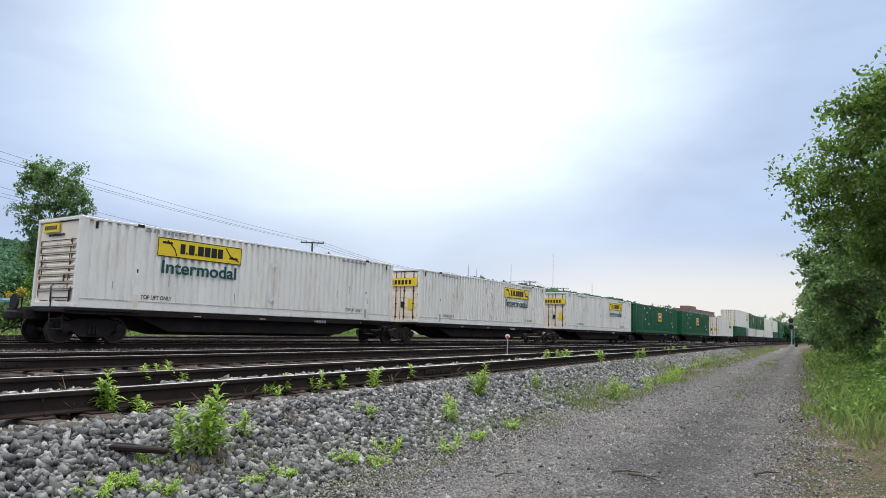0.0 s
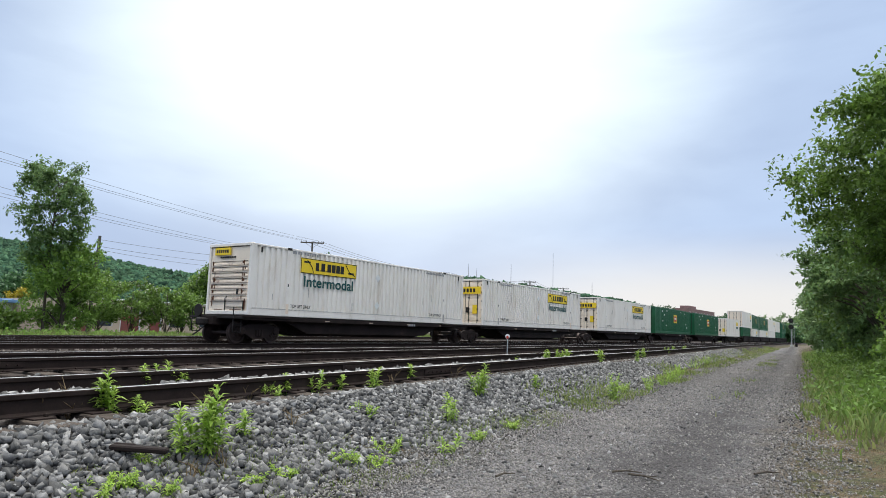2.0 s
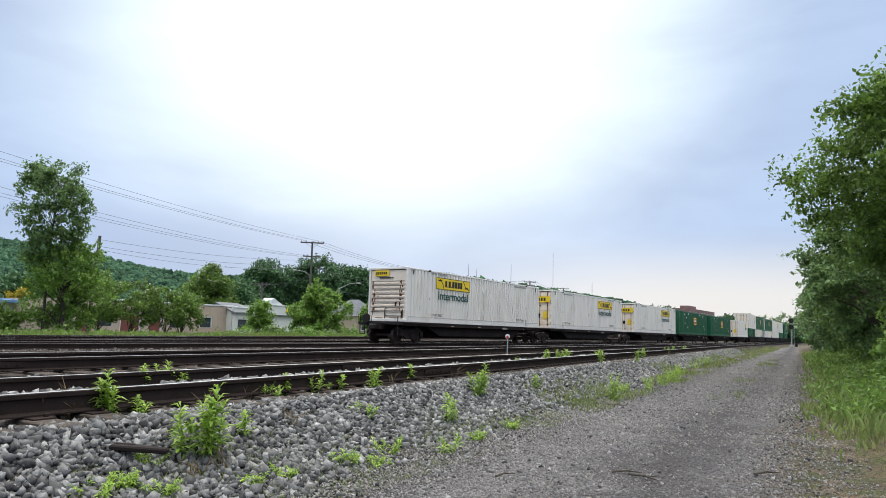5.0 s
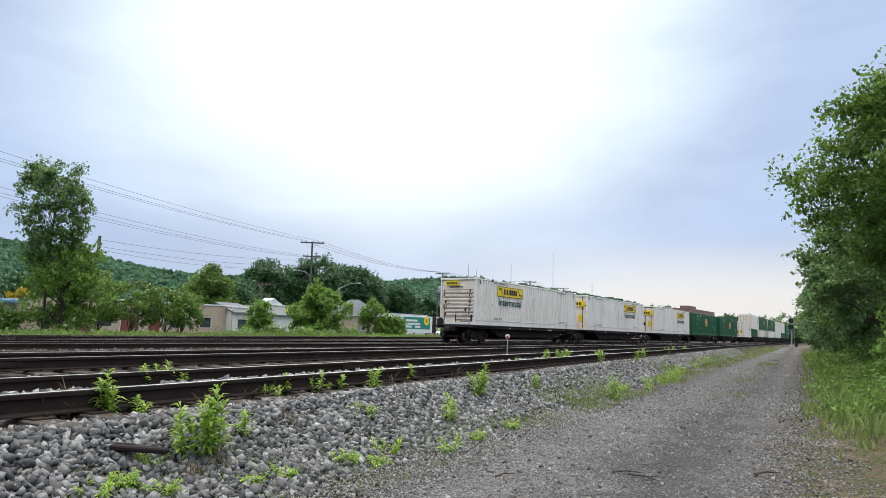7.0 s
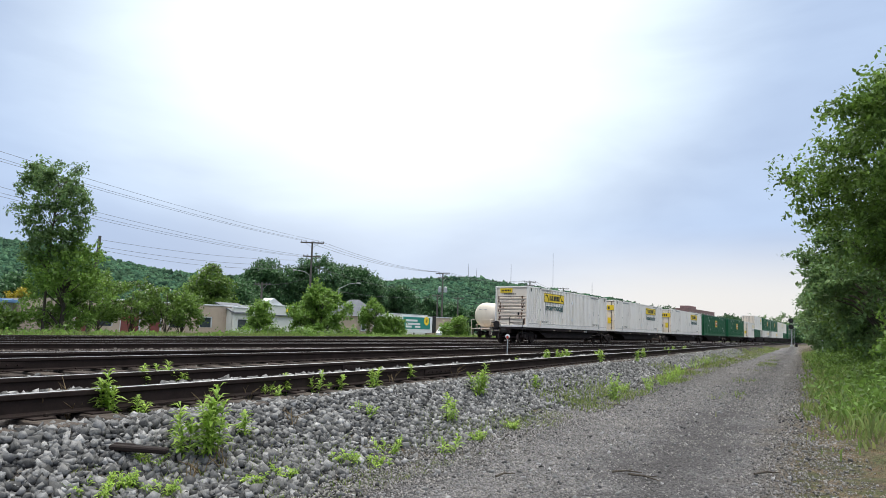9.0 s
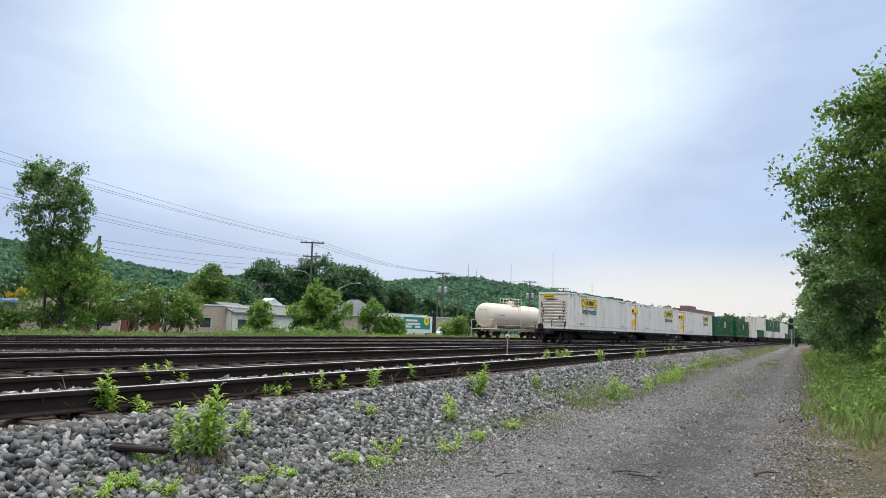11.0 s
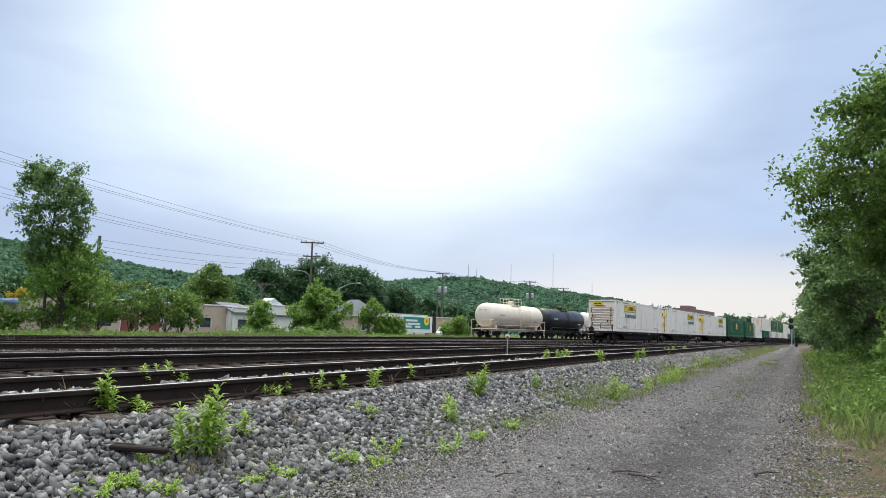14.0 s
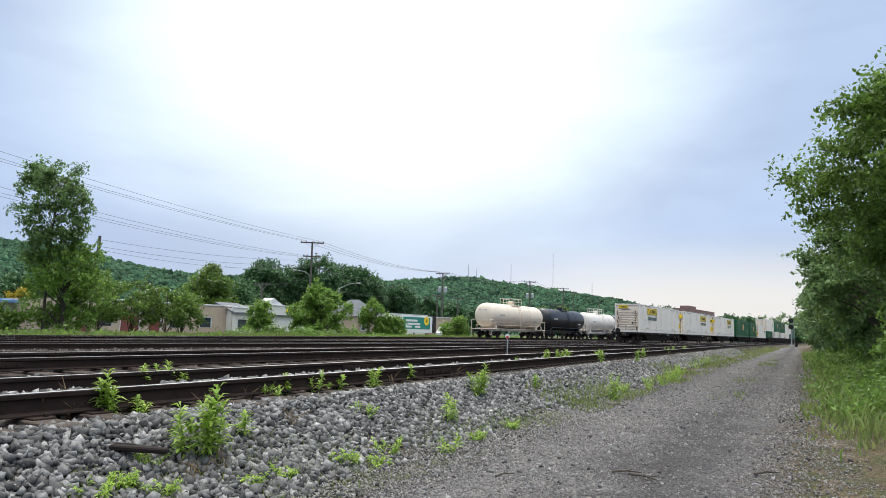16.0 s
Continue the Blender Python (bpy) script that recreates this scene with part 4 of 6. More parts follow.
for s, low, top, endp in STACKS:
    mid = s + L53 / 2
    MOVING.append((well_car("dark well car with two stacked containers", L53 + 0.4), mid, Z_TRAIN))
    L, paint, logo = low
    c = container("%s container low in a well car" % ("white" if paint is WHITE else "green"), L, 2.591, paint, paint, "doors", logo, False)
    MOVING.append((c, s + L / 2, Z_TRAIN + 0.332))
    L, paint, logo = top
    c = container("%s container stacked on another" % ("white" if paint is WHITE else "green"), L, H53, paint, endp, "doors", logo, False)
    MOVING.append((c, s + L / 2, Z_TRAIN + 0.332 + 2.593))


def run(t):
    """How far the train has gone."""
    return 3.4182 * t + 0.012103 * t * t


def motions():
    times = [0.5 * k for k in range(33)]
    for ob, s, z in MOVING:
        rows = []
        for t in times:
            y = s + run(t)
            rows.append((t, pose(float(x_train(y)), y, z, 0, 0, train_heading(y))))
        walk(ob, rows)
    # wheels roll: 0.42 m radius
    for ob in TURNING:
        base = ob.matrix_basis.copy()
        walk(ob, [(0.1 * k, base @ Matrix.Rotation(-run(0.1 * k) / 0.42, 4, "X")) for k in range(161)])


# ---- tank cars on the siding ----
def tank_car(label, y0, y1, paint, frame_paint):
    c = thing("tank_car", label, "tank car", "tank cars on the siding")
    L, r, zc = y1 - y0, 1.5, 2.72
    l = L / 2
    mid = (y0 + y1) / 2
    a = -math.degrees(math.atan(float(x_siding(mid + 3) - x_siding(mid - 3)) / 6))
    c.matrix_basis = pose(float(x_siding(mid)), mid, 0.60, 0, 0, a * -1)
    dome = [(0.05, -l), (0.55, -l + 0.04), (0.95, -l + 0.16), (1.25, -l + 0.34), (1.43, -l + 0.58), (r, -l + 0.85)]
    prof = dome + [(r, -l * 0.45), (r + 0.012, -l * 0.45), (r + 0.012, -l * 0.45 + 0.06), (r, -l * 0.45 + 0.06), (r, l * 0.4), (r + 0.012, l * 0.4), (r + 0.012, l * 0.4 + 0.06), (r, l * 0.4 + 0.06)] + [(q, -h) for q, h in dome[::-1]]
    part("tank", Geo().lathe(prof, "y", 40, Matrix.Translation((0, 0, zc))), paint, c, "round steel tank with domed ends", smooth=True)
    g = Geo().box((0, 0, 0.98), (0.5, L + 1.0, 0.32), 0.03)
    for s in (-1, 1):
        g.box((0, s * (l - 0.3), 1.05), (2.7, 1.5, 0.10), 0.02)
        g.box((0, s * (l - 1.6), 1.25), (2.0, 0.5, 0.55), 0.05)
    part("underframe", g, frame_paint, c)
    for s in (-1, 1):
        g = Geo()
        for x in (-1.3, 1.3):
            for yy in (l - 1.0, l + 0.35):
                g.tube([(x, s * yy, 1.05), (x, s * yy, 2.15)], 0.03, 6)
            g.tube([(x, s * (l - 1.0), 2.15), (x, s * (l + 0.35), 2.15)], 0.03, 6)
            g.tube([(x, s * (l + 0.35), 0.4), (x, s * (l + 0.35), 1.1)], 0.03, 6)
            g.tube([(x, s * (l - 0.05), 0.4), (x, s * (l - 0.05), 1.1)], 0.03, 6)
            g.tube([(x, s * (l - 0.05), 0.4), (x, s * (l + 0.35), 0.4)], 0.03, 6)
        g.tube([(-1.3, s * (l + 0.35), 2.15), (1.3, s * (l + 0.35), 2.15)], 0.03, 6)
        part("end_railing", g, frame_paint, c, "end handrail")
        part("coupler", Geo().box((0, s * (l + 0.85), 0.85), (0.3, 0.8, 0.28), 0.05), DARKSTEEL, c)
        g = Geo().tube([(s * 1.45, -l + 1.0, 1.55), (s * 1.45, l - 1.0, 1.55)], 0.03, 6)
        for k in range(6):
            yy = -l + 1.0 + k * (L - 2.0) / 5
            g.tube([(s * 1.45, yy, 1.1), (s * 1.45, yy, 1.55)], 0.025, 6)
        g.box((s * 1.3, 0, 1.1), (0.24, L - 1.5, 0.06), 0.01)
        part("side_railing", g, frame_paint, c)
        g = Geo()
        for yy in (-0.25, 0.25):
            g.tube([(s * 1.58, yy, 1.1), (s * 1.60, yy, 2.7), (s * 1.25, yy, 3.75), (s * 0.8, yy, 4.15)], 0.022, 6)
        for k in range(9):
            z = 1.3 + 0.28 * k
            x = 1.59 if z < 2.7 else 1.59 - (z - 2.7) * 0.36
            g.tube([(s * x, -0.25, z), (s * x, 0.25, z)], 0.018, 6)
        part("ladder", g, frame_paint, c)
    part("manway", Geo().lathe([(0.42, 0), (0.42, 0.38), (0.48, 0.38), (0.48, 0.44), (0.3, 0.50)], "z", 20, Matrix.Translation((0, 0, zc + r - 0.05))), paint, c, "round manway on top")
    g = Geo()
    for x in (-0.85, 0.85):
        for yy in (-1.3, -0.45, 0.45, 1.3):
            g.tube([(x, yy, zc + 1.22), (x, yy, zc + r + 0.75)], 0.025, 6)
        for z in (0.35, 0.75):
            g.tube([(x, -1.3, zc + r + z), (x, 1.3, zc + r + z)], 0.025, 6)
    for yy in (-1.3, 1.3):
        g.tube([(-0.85, yy, zc + r + 0.75), (0.85, yy, zc + r + 0.75)], 0.025, 6)
    g.box((0.68, 0, zc + r - 0.12), (0.35, 2.7, 0.05), 0.01)
    g.box((-0.68, 0, zc + r - 0.12), (0.35, 2.7, 0.05), 0.01)
    part("top_platform", g, frame_paint, c, "railed platform on the tank")
    for yy in (-l + 1.6, l - 1.6):
        truck(c, yy)
    for s in (-1, 1):
        g = Geo()
        for k in range(6):
            g.box((s * 1.505, -l * 0.75 + 0.2 * k, zc + 0.05), (0.012, 0.13, 0.16))
        for k in range(5):
            g.box((s * 1.42, l * 0.55 + 0.2 * k, zc - 0.55), (0.05, 0.13, 0.16))
        tagged(part("stencil_marks", g, GREYPRINT if paint is not TANKBLACK else PRINTWHITE, c), kind="stuff")
    for k in range(8):
        part("end_mark", Geo().box((-0.45 + 0.13 * k, -l + 0.12, zc + 0.62), (0.09, 0.10, 0.08)), GREYPRINT, c)
    return c


tank_car("cream tank car with a railed top platform, stained below", 71.0, 85.3, TANKCREAM, TANKCREAM)
tank_car("black tank car coupled behind the cream one", 87.0, 100.3, TANKBLACK, TANKBLACK)
tank_car("white tank car between two black ones", 102.2, 114.5, TANKWHITE, TANKWHITE)
tank_car("black tank car at the end of the visible row", 116.5, 129.0, TANKBLACK, TANKBLACK)


# ---- lineside things ----
def switch_target():
    c = thing("switch_target", "white and red round switch target on a thin mast", "switch target", at=pose(-10.35, 19.3, 0.46))
    part("mast", Geo().tube([(0, 0, -0.1), (0.01, 0, 0.66)], 0.02, 8).box((0, 0, 0.03), (0.35, 0.25, 0.14), 0.02), GALV, c)
    part("target", Geo().lathe([(0.02, -0.012), (0.075, -0.012), (0.075, 0.012), (0.02, 0.012)], "y", 20, Matrix.Translation((0, 0, 0.75)) @ Matrix.Rotation(radians(25), 4, "Z")), PRINTWHITE, c, "white round target")
    part("target_spot", Geo().lathe([(0.01, -0.016), (0.045, -0.016), (0.045, 0.016), (0.01, 0.016)], "y", 16, Matrix.Translation((0, 0, 0.72)) @ Matrix.Rotation(radians(25), 4, "Z")), REDPRINT, c, "dark red spot")


def signal():
    c = thing("railway_signal", "two-headed railway signal with round black backgrounds", "signal", at=pose(-18.1, 157, 0.12))
    part("mast", Geo().tube([(0, 0, 0), (0, 0, 5.7)], [0.09, 0.07], 10).box((0, 0, 0.15), (0.6, 0.6, 0.3), 0.03), GALV, c, "pale metal mast")
    for z in (5.3, 4.0):
        head = part("signal_head", Geo().lathe([(0.05, -0.05), (0.48, -0.05), (0.50, 0), (0.3, 0.2), (0.1, 0.3)], "y", 24, Matrix.Translation((0, -0.2, z))), INK, c, "round black signal head", smooth=True)
        part("hood", Geo().tube([(0, -0.25, z), (0, -0.55, z)], 0.14, 12), INK, head)
    g = Geo()
    for k in range(11):
        g.tube([(0.2, 0.15, 0.5 + 0.4 * k), (0.55, 0.15, 0.5 + 0.4 * k)], 0.015, 5)
    for x in (0.2, 0.55):
        g.tube([(x, 0.15, 0.3), (x, 0.15, 4.7)], 0.02, 5)
    part("ladder", g, GALV, c)
    b = thing("signal_cabinet", "small dark equipment box beside the signal", "cabinet", at=pose(-17.4, 158.6, 0.05))
    part("body", Geo().box((0, 0, 0.3), (0.5, 0.4, 0.6), 0.03).box((0, 0, 0.62), (0.6, 0.5, 0.05), 0.01), CARBROWN, b)
    part("door", Geo().box((0, -0.21, 0.3), (0.4, 0.02, 0.45), 0.005), DARKSTEEL, b)


switch_target()
signal()
c = thing("marker_post", "thin pale marker post in the grass", "post", at=pose(-4.95, 62.0, 0.05))
part("stake", Geo().box((0, 0, 0.7), (0.10, 0.05, 1.4), 0.01), GALV, c)
c = thing("loose_plank", "weathered dark broken plank on the ballast", "plank", at=pose(-4.70, 3.06, 0.41, 4, 3, 38))
part("board", Geo().box((0, 0, 0), (0.42, 0.07, 0.04), 0.01).box((-0.12, 0.04, 0.01), (0.16, 0.04, 0.03), 0.01), CARBROWN, c)
rng = random.Random(8)
for x, y, le, a in ((-2.18, 6.5, 0.28, 30), (-1.98, 6.37, 0.35, -20), (-4.35, 12.4, 0.35, 10), (-3.0, 5.6, 0.22, 70), (-1.1, 7.4, 0.3, 50), (-5.2, 5.0, 0.25, 120)):
    c = thing("twig", "dry dark twig lying on the gravel", "twig", "twigs on the road", at=pose(x, y, float(ground_z(x, y)) + 0.06, 0, 0, a))
    part("stem", Geo().tube([(-le / 2, 0, 0), (0, 0.02, 0.012), (le / 2, -0.01, 0.004)], [0.011, 0.009, 0.004], 6).tube([(0, 0.02, 0.01), (le * 0.25, 0.07, 0.02)], [0.006, 0.003], 5), BARK, c)


# ---- poles and wires ----
def utility_pole(label, x, y, top, arms, turn, transformers=False, lean=0.0, lamp=False):
    z0 = float(ground_z(x, y)) - 0.2
    c = thing("utility_pole", label, "utility pole", "utility poles", at=pose(x, y, z0, 0, lean, 0))
    h = top - z0
    part("pole", Geo().tube([(0, 0, 0), (0, 0, h)], [0.19, 0.12], 12), POLEWOOD, c)
    rot = Matrix.Rotation(radians(turn), 4, "Z")
    for dz, wide in arms:
        part("crossarm", Geo().box((0, 0.14, h - dz), (wide, 0.10, 0.13), 0.01, rot).box((0, -0.14, h - dz), (wide, 0.10, 0.13), 0.01, rot), POLEWOOD, c)
        g = Geo()
        for s in (-1, 1):
            g.tube([rot @ Vector((s * wide * 0.3, 0.2, h - dz)), rot @ Vector((0, 0.16, h - dz - 0.7))], 0.025, 5)
        part("brace", g, GALV, c)
        for k in (-0.46, -0.26, 0.26, 0.46):
            part("insulator", Geo().lathe([(0.03, 0), (0.06, 0.04), (0.04, 0.08), (0.06, 0.12), (0.03, 0.2)], "z", 8, rot @ Matrix.Translation((k * wide, 0.14, h - dz + 0.06))), ROOFGREY, c)
    if transformers:
        for s in (-1, 1):
            part("transformer", Geo().lathe([(0.3, 0), (0.33, 0.05), (0.33, 0.95), (0.25, 1.05), (0.08, 1.15)], "z", 16, rot @ Matrix.Translation((s * 0.55, 0.05, h - 3.8))), GALV, c, "grey transformer can")
    if lamp:
        g = Geo().tube([(0, 0, h - 4.6), (-0.6, -0.5, h - 4.1), (-1.4, -1.2, h - 3.9)], 0.04, 6).box((-1.6, -1.4, h - 3.92), (0.5, 0.35, 0.14), 0.05)
        part("lamp_arm", g, GALV, c, "street lamp on a bracket")
    return c


POLES = [(-45.2, 10.2, 12.0), (-64.84, 65.26, 12.61), (-72.57, 108.6, 12.34), (-67.13, 135.23, 12.65), (-66.75, 152.51, 12.31)]
for i, (x, y, top) in enumerate(POLES):
    utility_pole(["tall wooden utility pole carrying power lines", "tall wooden utility pole with two crossarms and a street lamp", "wooden utility pole with transformer cans",
                  "wooden utility pole with transformers before the hill", "plain wooden utility pole before the hill"][i], x, y, top,
                 [(0.15, 3.1), (2.0, 2.3)] if i < 2 else [(0.2, 2.7), (1.0, 2.0)], 40 if i < 2 else 30, transformers=i in (2, 3), lamp=i == 1)
utility_pole("leaning bare pole behind the shrubs", -58.69, 32.38, 8.7, [], 0, lean=4)
for x, y, top in ((-70.5, 62.0, 7.0), (-76.0, 112.0, 8.4), (-70.0, 110.2, 7.8), (-66.0, 112.5, 6.8), (-80, 190, 14), (-84, 222, 13.4), (-90, 260, 13.5)):
    utility_pole("distant wooden pole among the trees", x, y, top, [(0.3, 2.2)], 25)
for x, y, top in ((-68.2, 74.6, 7.9),):
    c = thing("street_lamp", "grey street lamp on a curved arm", "street lamp", at=pose(x, y, 0.1))
    part("pole", Geo().tube([(0, 0, 0), (0, 0, 7.0)], [0.1, 0.07], 8), GALV, c)
    part("arm", Geo().tube([(0, 0, 6.8), (0.8, 1.2, 7.6), (1.4, 2.2, 7.8)], 0.035, 6), GALV, c)
    part("lamp_head", Geo().box((1.6, 2.5, 7.8), (0.4, 0.7, 0.16), 0.06), GALV, c)


def wire(a, b, sag, r=0.012):
    a, b = Vector(a), Vector(b)
    pts = [a.lerp(b, k / 24) - Vector((0, 0, sag * 4 * (k / 24) * (1 - k / 24))) for k in range(25)]
    ob = new("wire", Geo().tube(pts, r, 4).mesh("wire", WIREMAT))
    tagged(ob, "thin dark overhead power line", "wire", "overhead wires")


for i in range(4):
    (x0, y0, t0), (x1, y1, t1) = POLES[i], POLES[i + 1]
    ca, sa = math.cos(radians(40)), math.sin(radians(40))
    for k in ((-1.4, -0.7, 1.0) if i == 0 else (-1.2, 0.0, 1.1)):
        wire((x0 + ca * k, y0 + sa * k, t0 + 0.1), (x1 + ca * k, y1 + sa * k, t1 + 0.1), 0.55 if i == 0 else 0.9, 0.013 if i == 0 else 0.018)
    if i == 0:
        for k in (-1.6, -0.5, 1.2):
            wire((x0 + ca * k, y0 + sa * k, t0 - 2.1), (x1 + ca * k, y1 + sa * k, t1 - 2.1), 0.75)
    else:
        wire((x0, y0, t0 - 3.2), (x1, y1, t1 - 3.2), 1.2, 0.022)
for dz, sag in ((0.1, 0.5), (0.7, 0.6), (1.0, 0.8)):
    wire((-58.4, 32.38, 8.5 - dz), (-64.84, 65.26, 10.2 - dz), sag, 0.014)
for a, b in (((-64.84, 65.26, 8.2), (-68.2, 74.6, 6.5)), ((-68.2, 74.6, 6.5), (-76, 112, 7.9)), ((-70.5, 62, 6.8), (-64.84, 65.26, 8.0)), ((-76, 112, 8.1), (-72.57, 108.6, 9.0))):
    wire(a, b, 0.5, 0.02)
for az, d, base, top in ((24.5, 820, 50, 94.0), (31.6, 880, 69, 85), (30.9, 880, 68, 80), (21.3, 860, 52, 63), (28.0, 900, 64, 88)):
    x, y = -d * math.sin(radians(az)), d * math.cos(radians(az))
    c = thing("radio_mast", "thin grey radio mast on the wooded ridge", "radio mast", "masts on the hill")
    c.matrix_basis = pose(x, y, 0)
    w = 0.30 if top < 90 else 0.28
    part("lattice", Geo().tube([(0, 0, base), (0, 0, top)], [w, w * 0.6], 6), ROOFGREY if top < 90 else GALV, c)
    part("antenna", Geo().tube([(0, 0, top), (0, 0, top + 3)], 0.2, 5), GALV, c)


# ---- buildings across the yard ----
def building(label, x, y0, y1, depth, h, wall_mat, coping, openings=(), parapet=0.35, roof=None):
    """A flat-roofed block whose front faces the tracks; openings: (name, y, width, z0, z1, material)."""
    c = thing("building", label, "building", "buildings beyond the tracks")
    t, z0 = 0.3, 0.0
    ops = sorted(openings, key=lambda o: o[1])
    y = y0
    for nm, yc, w, a, b, mt in ops:
        part("front_wall", Geo().box((x, (y + yc - w / 2) / 2, h / 2), (t, yc - w / 2 - y, h)), wall_mat, c)
        part("lintel", Geo().box((x, yc, (b + h) / 2), (t, w, h - b)), wall_mat, c)
        if a > 0.05:
            part("sill_wall", Geo().box((x, yc, a / 2), (t, w, a)), wall_mat, c)
        y = yc + w / 2
    part("front_wall", Geo().box((x, (y + y1) / 2, h / 2), (t, y1 - y, h)), wall_mat, c)
    for yy in (y0 + t / 2, y1 - t / 2):
        part("side_wall", Geo().box((x - depth / 2 - t / 2, yy, h / 2), (depth - t, t, h)), wall_mat, c)
    part("back_wall", Geo().box((x - depth, (y0 + y1) / 2, h / 2), (t, y1 - y0, h)), wall_mat, c)
    part("roof", Geo().box((x - depth / 2, (y0 + y1) / 2, h - parapet - 0.1), (depth - 0.3, y1 - y0 - 0.6, 0.2)), roof or ROOFGREY, c)
    part("coping", Geo().box((x + 0.02, (y0 + y1) / 2, h + 0.08), (t + 0.14, y1 - y0 + 0.12, 0.16), 0.02), coping, c, "light coping along the roofline")
    for nm, yc, w, a, b, mt in ops:
        o = part(nm, Geo().box((x - 0.06, yc, (a + b) / 2), (0.06, w - 0.04, b - a - 0.04), 0.01), mt, c)
        g = Geo()
        for s in (-1, 1):
            g.box((x + 0.02, yc + s * (w / 2 - 0.05), (a + b) / 2), (0.2, 0.1, b - a))
        g.box((x + 0.02, yc, b - 0.05), (0.2, w - 0.2, 0.1))
        part("opening_frame", g, ROOFLIGHT, o)
    return c


building("long low tan commercial building with a pale roof edge", -70.0, 36.0, 57.5, 14, 3.45, STUCCO, ROOFLIGHT,
         [("door", 37.8, 1.4, 0, 2.2, DOORRED), ("window", 40.2, 2.0, 0.7, 2.2, GLASS), ("door", 43.2, 2.4, 0, 2.5, DOORRED), ("door", 46.2, 1.6, 0, 2.3, DOORRED), ("window", 49.0, 2.0, 0.7, 2.2, GLASS), ("window", 53.0, 1.8, 0.8, 2.1, GLASS)])
b = building("grey-roofed low shop annex", -68.6, 56.0, 59.2, 8, 3.3, STUCCO_W, ROOFLIGHT, [("window", 57.4, 1.6, 0.7, 2.0, GLASS)])
part("sloped_roof", Geo().add([(-68.2, 55.8, 2.6), (-68.2, 59.4, 2.6), (-72, 59.4, 3.9), (-72, 55.8, 3.9), (-68.2, 55.8, 2.75), (-68.2, 59.4, 2.75), (-72, 59.4, 4.05), (-72, 55.8, 4.05)],
     [(0, 1, 2, 3), (7, 6, 5, 4), (0, 1, 5, 4), (1, 2, 6, 5), (2, 3, 7, 6), (3, 0, 4, 7)]), ROOFGREY, b, "sloped grey roof")
b = building("cream stucco store with small yellow sign letters", -65.6, 58.6, 70.0, 12, 3.75, STUCCO_W, ROOFLIGHT, [("window", 66.5, 3.0, 0.5, 2.2, GLASS)])
part("ledge", Geo().box((-65.3, 64.3, 2.55), (0.35, 11.4, 0.16), 0.02), ROOFGREY, b, "grey ledge above the shopfront")
part("gable", Geo().add([(-65.7, 58.5, 3.85), (-65.7, 61.6, 3.85), (-65.7, 60.6, 4.35), (-65.7, 59.9, 4.75), (-65.7, 59.2, 4.35), (-67.5, 58.5, 3.85), (-67.5, 61.6, 3.85), (-67.5, 60.6, 4.35), (-67.5, 59.9, 4.75), (-67.5, 59.2, 4.35)],
     [(0, 1, 2, 3, 4), (9, 8, 7, 6, 5), (0, 1, 6, 5), (1, 2, 7, 6), (2, 3, 8, 7), (3, 4, 9, 8), (4, 0, 5, 9)]), ROOFLIGHT, b, "small curved gable")
for k in range(4):
    part("sign_letter", Geo().box((-65.38, 61.9 + 0.42 * k, 3.2), (0.1, 0.30, 0.52), 0.02), YELLOW, b, "yellow sign letter mark")
    part("sign_letter", Geo().box((-65.36, 62.1 + 0.42 * k, 3.18), (0.08, 0.08, 0.5), 0.01), INK, b)
b = building("long white-walled warehouse behind the billboard", -74.0, 88.0, 105.5, 14, 3.85, STUCCO_W, ROOFLIGHT, [("door", 91.0, 2.6, 0, 2.6, ROOFLIGHT), ("door", 96.0, 2.6, 0, 2.6, ROOFLIGHT)])
b = building("tan block at the end of the warehouse", -72.0, 105.7, 116.0, 12, 3.6, STUCCO, ROOFLIGHT, [("window", 108.5, 1.6, 0.8, 2.2, GLASS), ("door", 112, 1.4, 0, 2.2, ROOFGREY)])
b = building("low building with a blue metal roof edge", -81.0, 28.0, 37.2, 10, 3.2, STUCCO_W, ROOFBLUE, [("window", 33.0, 2.2, 0.8, 2.2, GLASS)])
part("awning", Geo().box((-80.2, 32.6, 3.05), (1.6, 9.4, 0.35), 0.04), ROOFBLUE, b, "blue awning")
# a small house with a grey hipped roof
b = thing("house", "small house with a grey hipped roof and white-framed window", "house")
b.matrix_basis = pose(-75.5, 86.5, 0.05)
part("wall", Geo().box((0, 0, 1.6), (7, 6.2, 3.2)), STUCCO, b)
part("roof", Geo().add([(-3.9, -3.5, 3.1), (3.9, -3.5, 3.1), (3.9, 3.5, 3.1), (-3.9, 3.5, 3.1), (-1.0, 0, 5.9), (1.0, 0, 5.9)], [(3, 2, 1, 0), (0, 1, 5, 4), (1, 2, 5), (2, 3, 4, 5), (3, 0, 4)]), ROOFGREY, b)
part("porch_roof", Geo().box((4.2, -1.2, 2.9), (1.6, 3.2, 0.14), 0.03), ROOFGREY, b)
for yy in (-1.6, 1.5):
    w = part("window", Geo().box((3.52, yy, 1.6), (0.06, 1.0, 1.5), 0.01), GLASS, b)
    part("window_frame", Geo().box((3.55, yy - 0.55, 1.6), (0.1, 0.12, 1.7)).box((3.55, yy + 0.55, 1.6), (0.1, 0.12, 1.7)).box((3.55, yy, 2.4), (0.1, 1.0, 0.12)).box((3.55, yy, 0.8), (0.1, 1.0, 0.12)), PRINTWHITE, w)
